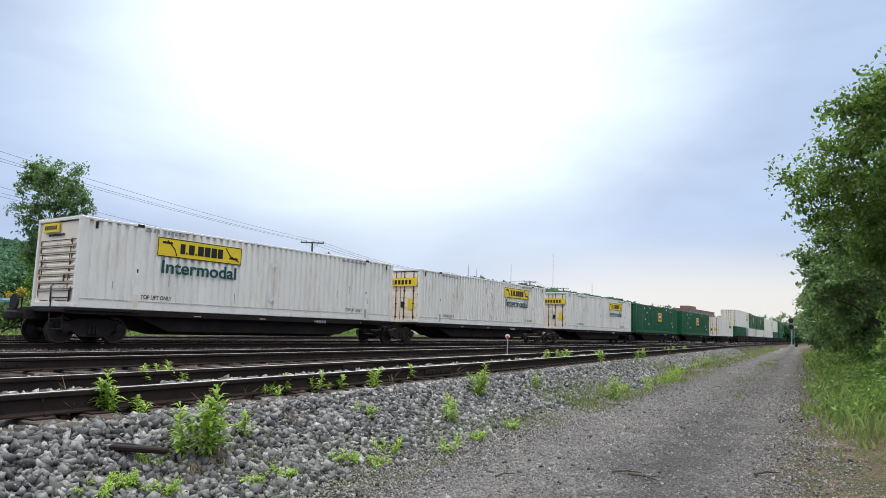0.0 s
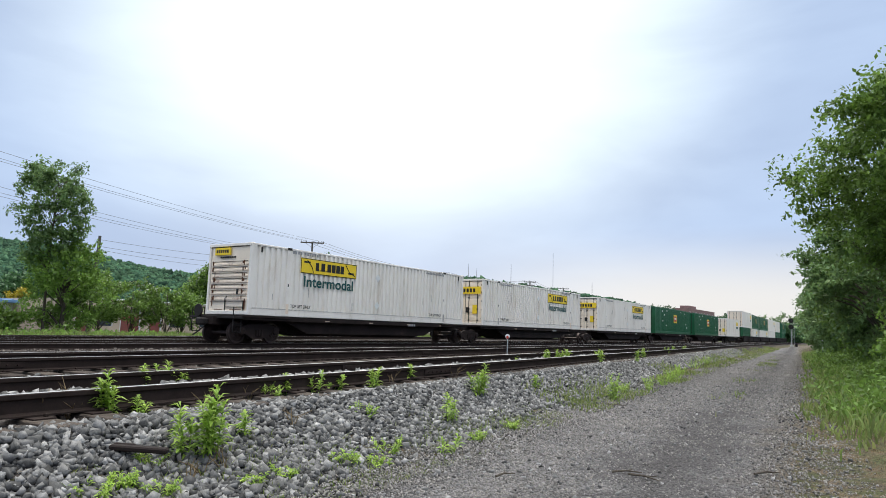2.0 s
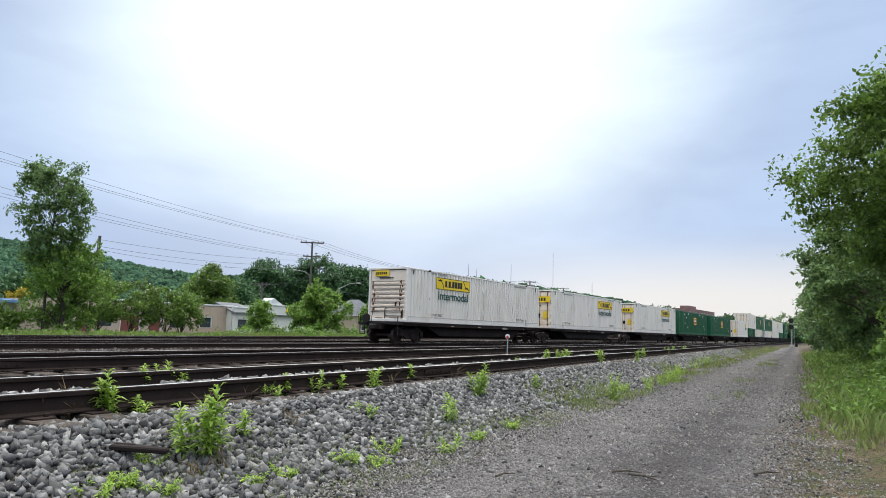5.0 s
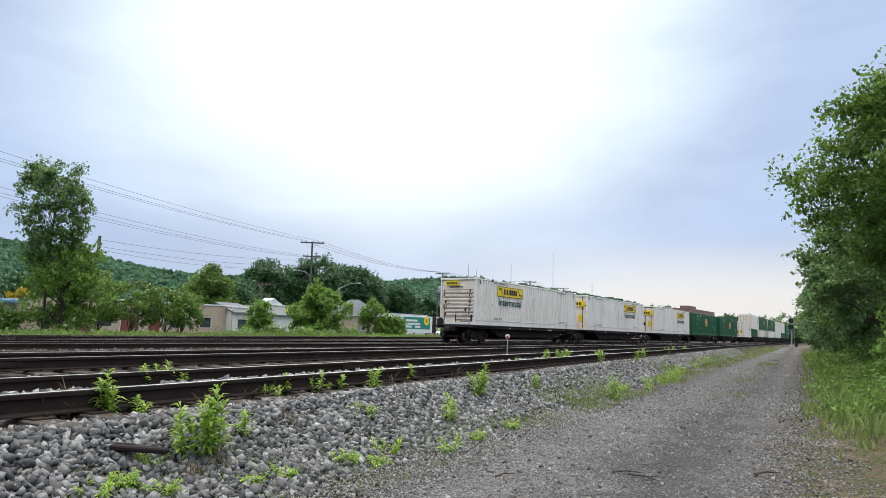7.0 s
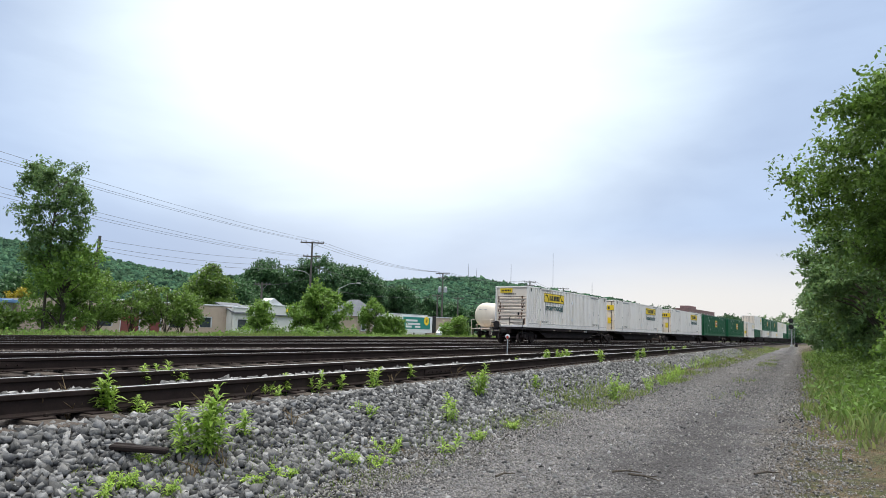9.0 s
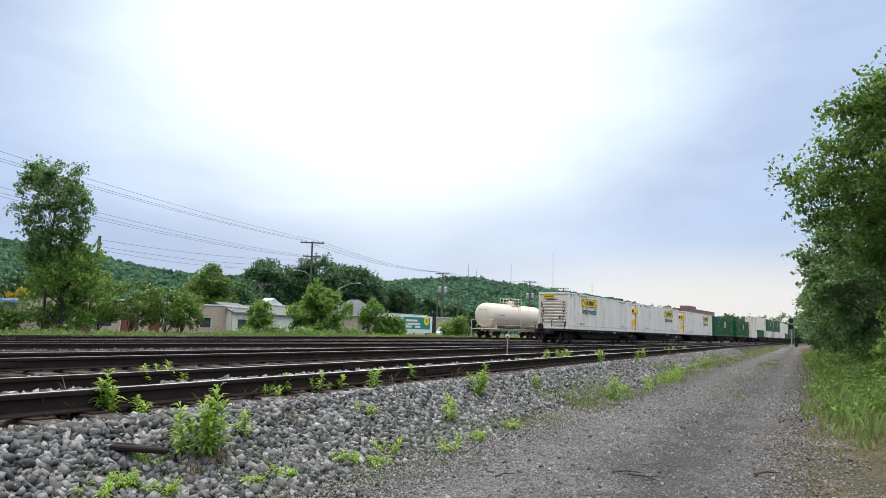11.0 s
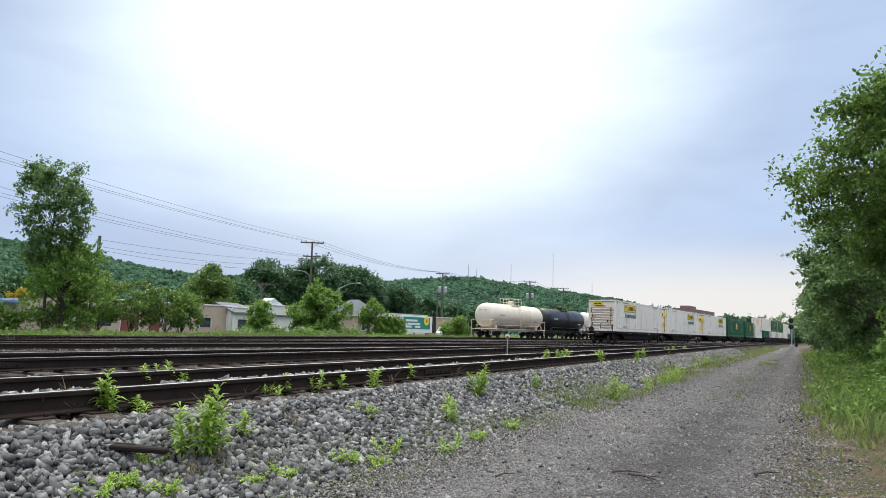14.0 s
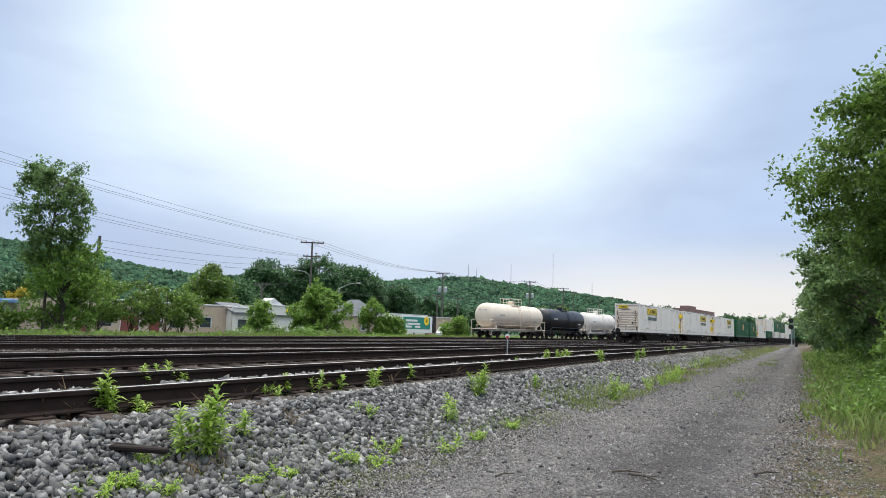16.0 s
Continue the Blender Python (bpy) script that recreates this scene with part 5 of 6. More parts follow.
# billboard
b = thing("billboard", "teal and white billboard with a yellow disc", "billboard")
bx = -66.3
part("board", Geo().box((bx, 91.9, 2.15), (0.25, 8.6, 2.75), 0.03), PRINTWHITE, b)
part("board_face", Geo().box((bx + 0.14, 91.7, 2.35), (0.02, 7.6, 1.95)), SIGNTEAL, b, "teal printed face")
part("disc", Geo().lathe([(0.05, 0.0), (0.72, 0.0), (0.72, 0.03), (0.05, 0.03)], "x", 28, Matrix.Translation((bx + 0.15, 94.4, 2.75))), YELLOW, b, "yellow disc")
part("disc_mark", Geo().box((bx + 0.19, 94.25, 2.75), (0.01, 0.13, 0.6)).box((bx + 0.19, 94.55, 2.75), (0.01, 0.13, 0.6)).box((bx + 0.19, 94.4, 2.75), (0.01, 0.17, 0.14)), INK, b)
for k, (yy, w, z) in enumerate(((90.2, 3.2, 2.75), (90.6, 4.0, 2.2), (89.4, 1.6, 1.75), (91.9, 1.5, 1.75))):
    part("print_bar", Geo().box((bx + 0.16, yy, z), (0.015, w, 0.32)), PRINTWHITE, b, "white print bar")
part("side_panel", Geo().box((bx, 96.9, 2.25), (0.25, 0.9, 2.9), 0.03), INK, b, "black side panel")
for yy in (88.5, 91.5, 95.0):
    part("post", Geo().box((bx - 0.3, yy, 1.4), (0.2, 0.2, 3.0), 0.02), POLEWOOD, b)


def parked_car(label, x, y, turn, paint, tall=1.45):
    c = thing("parked_car", label, "car", "parked cars", at=pose(x, y, 0.14, 0, 0, turn))
    prof = [(-2.2, 0.35), (-2.25, 0.75), (-1.9, 0.95), (-1.2, tall - 0.05), (0.5, tall), (1.1, 1.0), (2.05, 0.85), (2.2, 0.6), (2.2, 0.35)]
    n = len(prof)
    g = Geo()
    vs = [(xx * (0.86 if z > 1.1 else 1.0), a, z) for xx in (-0.88, 0.88) for a, z in prof]
    g.add(vs, [tuple(range(n)), tuple(range(2 * n - 1, n - 1, -1))] + [(i, (i + 1) % n, n + (i + 1) % n, n + i) for i in range(n)])
    part("body", g, paint, c)
    for s in (-1, 1):
        part("side_window", Geo().box((s * 0.80, -0.35, 1.18), (0.06, 1.9, 0.32), 0.02), GLASS, c)
        for yy in (-1.4, 1.4):
            w = part("wheel", Geo().lathe([(0.2, -0.1), (0.32, -0.1), (0.33, 0.1), (0.2, 0.1)], "x", 16, Matrix.Translation((s * 0.82, yy, 0.33))), RUBBER, c)
            part("rim", Geo().lathe([(0.03, 0), (0.2, 0), (0.18, s * 0.03), (0.03, s * 0.04)], "x", 12, Matrix.Translation((s * 0.93, yy, 0.33))), GALV, w)
    return c


parked_car("white parked car beside the billboard", -61.5, 93.5, 12, CARWHITE, 1.7)
parked_car("white parked van behind the weeds", -62.5, 97.5, 10, CARWHITE, 1.95)
# red building far along the line
b = building("long red-brick factory on the far slope", -96.0, 388.0, 455.0, 8, 17.4, BRICKHAZED, BRICKHAZED, [("window", 393 + 7.0 * k, 2.4, 13.6, 15.8, GLASS) for k in range(9)])
part("roof_block", Geo().box((-99.5, 404, 18.2), (5, 16, 2.0), 0.1), BRICKHAZED, b, "raised roof block")


# ---- hills with woods ----
RIDGE = [(95, 0.105), (72.0, 0.1039), (67.2, 0.0994), (63.7, 0.0952), (59.8, 0.0835), (55.8, 0.073), (51.5, 0.071), (48.0, 0.075), (44.3, 0.0698), (40.6, 0.07), (36.8, 0.0757), (33.0, 0.0812), (31.1, 0.0821), (28.2, 0.075), (25.4, 0.0694),
         (22.6, 0.0629), (19.8, 0.0564), (18.1, 0.0513), (16.7, 0.0429), (15.0, 0.030), (13, 0.016), (8, 0.012), (0, 0.012), (-30, 0.03), (-60, 0.03)]
RA, RE = [a for a, e in RIDGE][::-1], [e for a, e in RIDGE][::-1]


def hill_z(az, d):
    e = np.interp(az, RA, RE)
    crest = e * 900 + 1.35 - 9.0
    up = smoothstep(330, 900, d)
    down = 1 - smoothstep(900, 1500, d)
    return crest * np.minimum(up, down) - 0.4


def build_hills():
    az = np.arange(-60, 96, 1.5)
    ds = np.array([330, 420, 520, 620, 720, 800, 860, 900, 950, 1050, 1250, 1500.0])
    A, D = np.meshgrid(az, ds)
    Z = hill_z(A, D)
    V = np.stack([-D * np.sin(np.radians(A)), D * np.cos(np.radians(A)), Z], -1).reshape(-1, 3)
    n = len(az)
    i, j = np.meshgrid(np.arange(len(ds) - 1), np.arange(n - 1), indexing="ij")
    a = (i * n + j).ravel()
    me = fast_mesh("hill", V, np.stack([a, a + n, a + n + 1, a + 1], 1), WOODS)
    me.shade_smooth()
    tagged(new("hill", me), "long hill beyond the town", "hill", kind="structure")
    # tree crowns, lumpy, over the slope
    rng = np.random.RandomState(11)
    ico = np.array([(1, 0, 0), (-1, 0, 0), (0, 1, 0), (0, -1, 0), (0, 0, 1), (0, 0, -1)]) * 1.25
    tri = np.array([(0, 2, 4), (2, 1, 4), (1, 3, 4), (3, 0, 4), (2, 0, 5), (1, 2, 5), (3, 1, 5), (0, 3, 5)])
    N = 90000
    a = rng.uniform(15, 69, N)
    d = np.sqrt(rng.uniform(420 ** 2, 915 ** 2, N))
    r = np.exp(rng.normal(size=N) * 0.32) * 1.2 * (0.7 + d / 1800)
    z = hill_z(a, d) + r * 0.5
    cen = np.stack([-d * np.sin(np.radians(a)), d * np.cos(np.radians(a)), z], 1)
    q = rng.normal(size=(N, 3, 3))
    axis = q[:, 0] / np.linalg.norm(q[:, 0], axis=1, keepdims=True)
    side = np.cross(axis, q[:, 1])
    side /= np.linalg.norm(side, axis=1, keepdims=True)
    turn = np.stack([axis, side, np.cross(axis, side)], 1)
    shape = np.einsum("kj,nji->nki", ico, turn) * (1 + (rng.rand(N, 6, 1) - 0.5) * 0.7)
    V = (shape * r[:, None, None] * np.stack([np.ones(N), np.ones(N), rng.uniform(0.75, 1.25, N)], 1)[:, None, :] + cen[:, None]).reshape(-1, 3)
    F = (tri[None] + 6 * np.arange(N)[:, None, None]).reshape(-1, 3)
    tagged(new("hill_woods", fast_mesh("hill_woods", V, F, WOODS)), "dense green woods covering the hill", "woods", kind="stuff")


build_hills()


# ---- plants ----
def leaf_mesh(name, centres, size, rng, mat, flat=0.0, long=1.7):
    """Leaves as small folded blades round the given points; 4 corners, 2 triangles each."""
    n = len(centres)
    d = rng.normal(size=(n, 3))
    d[:, 2] -= 0.25
    d /= np.linalg.norm(d, axis=1, keepdims=True)
    s = np.cross(d, rng.normal(size=(n, 3)) + np.array([0, 0, flat * 6]))
    s /= np.linalg.norm(s, axis=1, keepdims=True) + 1e-9
    up = np.cross(d, s)
    k = size * rng.uniform(0.6, 1.4, (n, 1))
    c = centres
    tip, mid = c + d * k * long * 0.5, c - up * k * 0.12
    v = np.stack([c - d * k * long * 0.5, mid + s * k * 0.45, tip, mid - s * k * 0.45], 1).reshape(-1, 3)
    b = 4 * np.arange(n)
    f = np.concatenate([np.stack([b, b + 1, b + 2], 1), np.stack([b, b + 2, b + 3], 1)])
    return fast_mesh(name, v, f, mat)


def clusters(rng, n, envelope, z0, z1, shell=0.55, offset=(0, 0)):
    """Centres of leaf clumps in a crown whose radius at each height is envelope(k), k from 0 at the bottom to 1."""
    out = []
    while len(out) < n:
        k = rng.rand()
        R = envelope(k)
        if rng.rand() > (R / 1.0) ** 1.2:
            continue
        a, q = rng.rand() * 2 * math.pi, shell + (1 - shell) * rng.rand() ** 0.6
        out.append((offset[0] + q * R * math.cos(a), offset[1] + q * R * math.sin(a), z0 + k * (z1 - z0)))
    return np.array(out)


def tree(name, label, category, group, x, y, height, radius, bottom, seed, mat, n_clump=60, per=220, leaf=0.13, clump=0.75, trunk=0.2, env=None, lean=(0, 0), blossom=0.0, z=None, shrubby=False):
    rng = np.random.RandomState(seed)
    z0 = float(ground_z(x, y)) - 0.05 if z is None else z
    t = thing(name, label, category, group, at=pose(x, y, z0))
    env = env or (lambda k: math.sin(math.pi * min(1, 0.12 + 0.86 * k)) ** 0.65)
    cs = clusters(rng, n_clump, env, bottom, height - clump * 0.6, offset=(0, 0))
    cs[:, :2] *= radius - clump * 0.5
    ragged = np.array([noise.noise((q[0] / radius * 1.6 + seed, q[1] / radius * 1.6, q[2] / height * 4)) for q in cs])
    cs[:, :2] *= (0.95 + 0.32 * ragged)[:, None]
    cs[:, 0] += lean[0] * cs[:, 2] / height
    cs[:, 1] += lean[1] * cs[:, 2] / height
    g = Geo()
    top = Vector((lean[0] * 0.85, lean[1] * 0.85, height * 0.85))
    ax = [Vector((0, 0, 0)).lerp(top, k / 6) + Vector((rng.normal() * 0.04, rng.normal() * 0.04, 0)) * height * 0.12 * (k > 0) for k in range(7)]
    g.tube(ax, [trunk * (1 - 0.85 * k / 6) + 0.012 for k in range(7)], 8)
    part("trunk", g, BARK, t, smooth=True)
    g = Geo()
    for cpt in cs[:: 4 if shrubby else max(1, n_clump // 34)]:
        cpt = Vector(cpt)
        h = max(0.25, min(cpt.z - 0.5 * math.hypot(cpt.x, cpt.y) - 0.2, height * 0.8))
        if shrubby:
            h = 0.08 * height
        k = min(5.9, h / (height * 0.85) * 6)
        s = ax[int(k)].lerp(ax[int(k) + 1], k - int(k))
        m = s.lerp(cpt, 0.5) + Vector((rng.normal() * 0.1, rng.normal() * 0.1, 0.12 * (cpt - s).length))
        r0 = trunk * 0.35 * (1 - 0.7 * h / height) + 0.012
        g.tube([s, m, cpt], [r0, r0 * 0.6, 0.008], 5)
    part("branch", g, BARK, t)
    pts = []
    for cpt in cs:
        # twigs fan out of each clump and carry the leaves, thicker towards their ends
        m = int(per * rng.uniform(0.55, 1.4))
        nt = max(6, m // 17)
        tw = rng.normal(size=(nt, 3)) * [1, 1, 0.62] + [0, 0, 0.1]
        tw *= clump * rng.uniform(0.6, 1.3, (nt, 1)) / (np.linalg.norm(tw, axis=1, keepdims=True) + 1e-9)
        q = rng.rand(m, 1) ** 0.6
        p = tw[rng.randint(0, nt, m)] * q + rng.normal(size=(m, 3)) * (leaf * 0.55 + clump * 0.05)
        p[:, 2] -= 0.14 * clump * q[:, 0] ** 2
        pts.append(cpt + p)
    pts = np.concatenate(pts)
    pts = pts[pts[:, 2] > 0.05]
    part("crown", leaf_mesh("crown", pts, leaf, rng, mat, flat=0.4), None, t, "leafy crown with gaps")
    if blossom:
        up = pts[pts[:, 2] > np.quantile(pts[:, 2], 0.8)]
        up = up[rng.rand(len(up)) < blossom]
        part("blossom", leaf_mesh("blossom", up + [0, 0, 0.05], leaf, rng, BLOSSOM), None, t, "pale blossom on top")
    return t


# tall poplar and the shrubs at its foot
def poplar_env(k):
    return 0.40 + 0.60 * math.sin(math.pi * min(1.0, 0.06 + 0.74 * k)) if k < 0.7 else 1.0 - 0.55 * ((k - 0.7) / 0.3) ** 1.5


tree("tree", "slender poplar rising above shrubs beside the tracks", "tree", "trees beyond the tracks", -41.9, 20.4, 11.2, 2.3, 4.3, 21, LEAF_B, 112, 130, 0.11, 0.58, 0.08, poplar_env)
tree("tree", "leafy lower growth round the poplar's trunk", "tree", "trees beyond the tracks", -41.8, 21.4, 7.0, 2.8, 0.3, 22, LEAF_E, 95, 130, 0.12, 0.75, 0.12)
tree("tree", "bushy tree at the yard's edge", "tree", "trees beyond the tracks", -43.4, 18.2, 2.4, 1.8, 0.1, 24, LEAF_A, 40, 200, 0.13, 0.7, 0.1)
for i, (x, y, h, r) in enumerate(((-43.5, 24.0, 4.2, 2.0), (-43.0, 26.6, 3.9, 2.0), (-42.0, 28.6, 3.9, 1.9), (-42.6, 30.2, 3.4, 1.7), (-46.0, 26, 4.6, 2.2))):
    tree("shrub", "tall leafy shrub with thin bare stems", "shrub", "shrubs along the siding", x, y, h + 0.2, r + 0.3, 1.1, 30 + i, LEAF_A, 46, 85, 0.12, 0.5, 0.04, blossom=0.04, shrubby=True)
BUSHES = [(-56.3, 49.4, 4.3, 1.6, LEAF_E, "pointed green bush before the low buildings"), (-49.4, 51.6, 5.5, 3.8, LEAF_E, "large round leafy bush before the cream store"), (-50.0, 51.4, 6.1, 1.3, LEAF_E, "slim upright bush rising out of a larger one"),
          (-54.2, 66.3, 5.1, 2.0, LEAF_E, "upright green bush beside the billboard"), (-53.0, 68.6, 3.0, 1.7, LEAF_E, "small green bush near the billboard"), (-51.5, 80.4, 3.6, 2.2, LEAF_E, "green bush beside the tank cars"),
          (-52.2, 83.0, 2.6, 1.6, LEAF_B, "low green bush beside the tank cars")]
for i, (x, y, h, r, mt, lab) in enumerate(BUSHES):
    tree("bush", lab, "bush", "bushes along the siding", x, y, h, r, 0.15, 50 + i, mt, 90 if r > 3 else 42, 130, 0.17, 0.72, 0.07)
for i in range(11):
    y = 33 + i * 1.7
    tree("bush", "low tangled bush with pale blossom", "bush", "low bushes along the siding", float(x_siding(y)) - 5.2 - (i * 37 % 5) * 0.7, y, 0.85 + (i * 13 % 4) * 0.15, 1.2, 0.05, 70 + i, LEAF_E, 14, 150, 0.11, 0.5, 0.03, blossom=0.25 if i % 3 == 0 else 0.05)
FAR = [(-84.0, 64.0, 10.2, 3.9, LEAF_A, 0.12, "pale-topped spreading tree behind the low roofs"), (-86, 71, 8.4, 3.4, LEAF_D, 0, "dark round tree behind the shops"), (-90, 66, 7.6, 3.4, LEAF_D, 0, "dark tree behind the shops"),
       (-96, 86, 14.0, 6.6, LEAF_D, 0, "large dark maple behind the utility pole"), (-91, 94, 15.4, 7.4, LEAF_D, 0, "tall dark maple behind the utility pole"), (-88, 101, 13.8, 6.2, LEAF_D, 0, "large dark maple beside two others"), (-93, 78, 9.5, 4.0, LEAF_D, 0, "dark tree below the maples"),
       (-90, 109, 12.2, 4.2, LEAF_D, 0, "feathery tree in the middle distance"), (-86, 113, 11.8, 3.6, LEAF_D, 0, "slim tree in the middle distance"), (-84, 121, 8.4, 3.6, LEAF_D, 0, "dark tree behind the warehouse"), (-83, 128, 8.0, 3.8, LEAF_D, 0, "dark tree behind the warehouse"),
       (-82, 136, 7.2, 4.0, LEAF_D, 0, "low dark tree behind the poles"), (-78, 145, 8.4, 4.2, LEAF_D, 0, "green tree behind the tank cars"), (-72, 152, 7.6, 3.8, LEAF_A, 0, "bright tree behind the tank cars"), (-66, 150, 8.2, 3.0, LEAF_A, 0, "bright green tree behind the tank cars"),
       (-76, 170, 8.0, 4.5, LEAF_D, 0, "dark tree far along the siding"), (-66, 176, 6.8, 4.0, LEAF_A, 0, "green tree far along the siding"), (-92, 48, 7.6, 3.6, LEAF_D, 0, "dark tree behind the tan building"), (-88, 40, 7.0, 3.2, LEAF_D, 0, "dark tree behind the tan building"), (-96, 30, 8.0, 4.0, LEAF_D, 0, "dark tree at the edge of the town"), (-84, 70, 7.0, 3.0, LEAF_D, 0, "dark tree behind the cream store")]
for i, (x, y, h, r, mt, bl, lab) in enumerate(FAR):
    tree("tree", lab, "tree", "trees of the town", x, y, h, r, h * 0.22, 100 + i, mt, 66 if r < 6 else 130, 200, 0.27, 1.0 + 0.12 * r, 0.2, blossom=bl, z=0.0)
tree("bush", "yellow-leaved bush before the blue roof", "bush", "bushes of the town", -84.0, 38.2, 5.3, 1.6, 1.2, 140, LEAF_Y, 26, 150, 0.17, 0.7, 0.08, z=0.0)

def road_env(k):
    return (0.42 + 0.58 * min(1, k / 0.5)) * (1 if k < 0.65 else math.sqrt(max(0.02, 1 - ((k - 0.65) / 0.37) ** 2)))


# tree line along the road
ROADTREES = [(2.25, 22.0, 9.8, 4.15, 3.2, LEAF_A, "tall maple overhanging the gravel road", 185, 440), (5.4, 20.5, 10.4, 3.8, 3.0, LEAF_A, "tall maple beside the road", 60, 220), (-1.4, 33.5, 7.6, 3.5, 0.8, LEAF_B, "leafy tree at the roadside", 80, 260),
             (3.0, 29.0, 10.8, 4.2, 1.5, LEAF_A, "tall tree standing beside the road", 80, 240), (-2.0, 42.0, 7.2, 3.3, 0.8, LEAF_A, "roadside tree with hanging branches", 70, 230), (0.4, 40.0, 9.5, 3.8, 2.0, LEAF_B, "roadside tree behind others", 60, 200),
             (-3.4, 52.0, 7.4, 3.4, 0.6, LEAF_B, "dark green tree beside the road", 60, 200), (-4.2, 63.0, 7.2, 3.6, 0.6, LEAF_A, "roadside tree further along", 55, 180), (-5.4, 75.0, 7.0, 3.6, 0.5, LEAF_B, "dark tree along the road", 50, 150),
             (-7.2, 90.0, 7.2, 4.0, 0.4, LEAF_B, "dark tree along the road", 50, 130), (-8.6, 106.0, 7.0, 4.2, 0.3, LEAF_B, "dark tree where the road narrows", 50, 120), (-10.6, 124.0, 7.2, 4.4, 0.3, LEAF_B, "dark tree at the end of the road", 50, 110),
             (-12.0, 146.0, 8.0, 4.6, 0.3, LEAF_B, "dark tree at the end of the road", 50, 100), (-12.5, 175.0, 9.0, 5.5, 0.3, LEAF_B, "far dark tree beside the line", 50, 90), (-16.0, 215.0, 10.0, 6.5, 0.3, LEAF_B, "far dark tree beside the line", 50, 80),
             (-22.0, 260.0, 11.0, 7.0, 0.3, LEAF_B, "far tree beside the curve of the line", 50, 80), (-31.0, 310.0, 12.0, 8.0, 0.3, LEAF_B, "far tree beside the curve of the line", 50, 80), (-44.0, 370.0, 14.0, 9.0, 0.3, LEAF_B, "far tree closing the view along the line", 50, 80),
             (-58.0, 390.0, 14.0, 9.0, 0.3, LEAF_B, "far tree closing the view along the line", 50, 80), (-88.0, 350.0, 13.0, 7.0, 0.3, LEAF_B, "far tree below the factory", 50, 80), (-84.0, 322.0, 13.0, 7.5, 0.3, LEAF_B, "far tree below the factory", 50, 80),
             (-88.0, 292.0, 12.5, 7.5, 0.3, LEAF_B, "far tree before the factory", 50, 80), (-78.0, 255.0, 9.0, 6.0, 0.3, LEAF_A, "far tree beyond the siding", 50, 80)]
for i, (x, y, h, r, bt, mt, lab, nc, per) in enumerate(ROADTREES):
    far = y > 100
    tree("tree", lab, "tree", "trees along the road", x + (0 if i in (0, 1, 3) else 1.1 if y < 60 else 1.9 if y < 200 else 0.5), y, h, r, bt, 200 + i, mt, nc, per if y < 20 or y > 60 or i == 0 else int(per * 1.25), 0.088 if i == 0 else 0.125 if y < 60 else (0.18 if not far else 0.42), 0.85 if not far else 1.7, 0.22, lean=(-0.7, 0) if i == 0 else (0, 0), env=None if i < 2 else road_env)
for i in range(15):
    az, d = radians(17.2 - 0.78 * i), 300 + (i * 37 % 60)
    tree("tree", "far green tree of the wooded rise beyond the line", "tree", "far trees", -d * math.sin(az), d * math.cos(az), 1.0 + d * (0.0425 - 0.0018 * max(0, i - 2)) * (0.97 + 0.05 * (i * 7 % 3)) + (-2.2 if 3 <= i <= 7 else 0.6), 7.0, 0.5, 260 + i, LEAF_D, 80, 150, 0.6, 2.0, 0.2, z=0.0)
for i in range(16):
    y = 18.5 + i * 2.6
    x = float(x_near(y)) + 9.2 + (i * 29 % 7) * 0.25
    tree("shrub", "bright leafy shrub at the foot of the roadside trees", "shrub", "shrubs along the road", x, y, 2.0 + (i * 17 % 5) * 0.4, 1.5, 0.05, 300 + i, LEAF_E, 28, 230, 0.085, 0.55, 0.03)


# ---- weeds in the ballast ----
def weed(x, y, h, seed, bushy=False):
    rng = np.random.RandomState(seed)
    z = float(ground_z(x, y))
    t = thing("weed", "low leafy weed tuft in the ballast" if bushy else "upright green weed with lance-shaped leaves in the ballast", "weed", "weeds beside the track", at=pose(x, y, z - 0.02))
    v, f = [], []
    ns = rng.randint(7, 12) if bushy else max(2, min(6, int(h * 8)))
    for s in range(ns):
        a, spread = rng.rand() * 6.28, (0.75 if bushy else 0.16) * rng.uniform(0.3, 1.2)
        hh = h * rng.uniform(0.6, 1.0)
        base = np.array([math.cos(a), math.sin(a), 0]) * 0.05 * rng.rand() * (2 if bushy else 1.5)
        end = base + np.array([math.cos(a) * spread * hh, math.sin(a) * spread * hh, hh])
        part("stem", Geo().tube([base, (base + end) / 2 + rng.normal(size=3) * 0.01, end], [0.006, 0.005, 0.002], 5), LEAF_C, t)
        n = int(10 + hh * 40) if bushy else int(16 + hh * 52)
        for k in range(n):
            q = 0.12 + 0.88 * (k + rng.rand()) / n
            p = base + (end - base) * q
            b = rng.rand() * 6.28
            le = (0.135 if not bushy else 0.095) * (0.65 + 0.5 * math.sin(math.pi * min(q, 0.9))) * rng.uniform(0.7, 1.2) * (0.55 + 0.7 * min(h, 0.65))
            up = 0.15 + 0.75 * q + rng.normal() * 0.2
            d = np.array([math.cos(b), math.sin(b), up])
            d /= np.linalg.norm(d)
            sd = np.array([-math.sin(b), math.cos(b), 0]) * le * 0.15
            m = p + d * le * 0.5 + np.array([0, 0, 0.012])
            e = p + d * le - np.array([0, 0, le * 0.25])
            i0 = len(v)
            v += [p, m + sd, e, m - sd, m - np.array([0, 0, 0.006])]
            f += [(i0, i0 + 1, i0 + 4), (i0 + 1, i0 + 2, i0 + 4), (i0 + 2, i0 + 3, i0 + 4), (i0 + 3, i0, i0 + 4)]
    part("leaves", fast_mesh("leaves", np.array(v), np.array(f), LEAF_C), None, t)


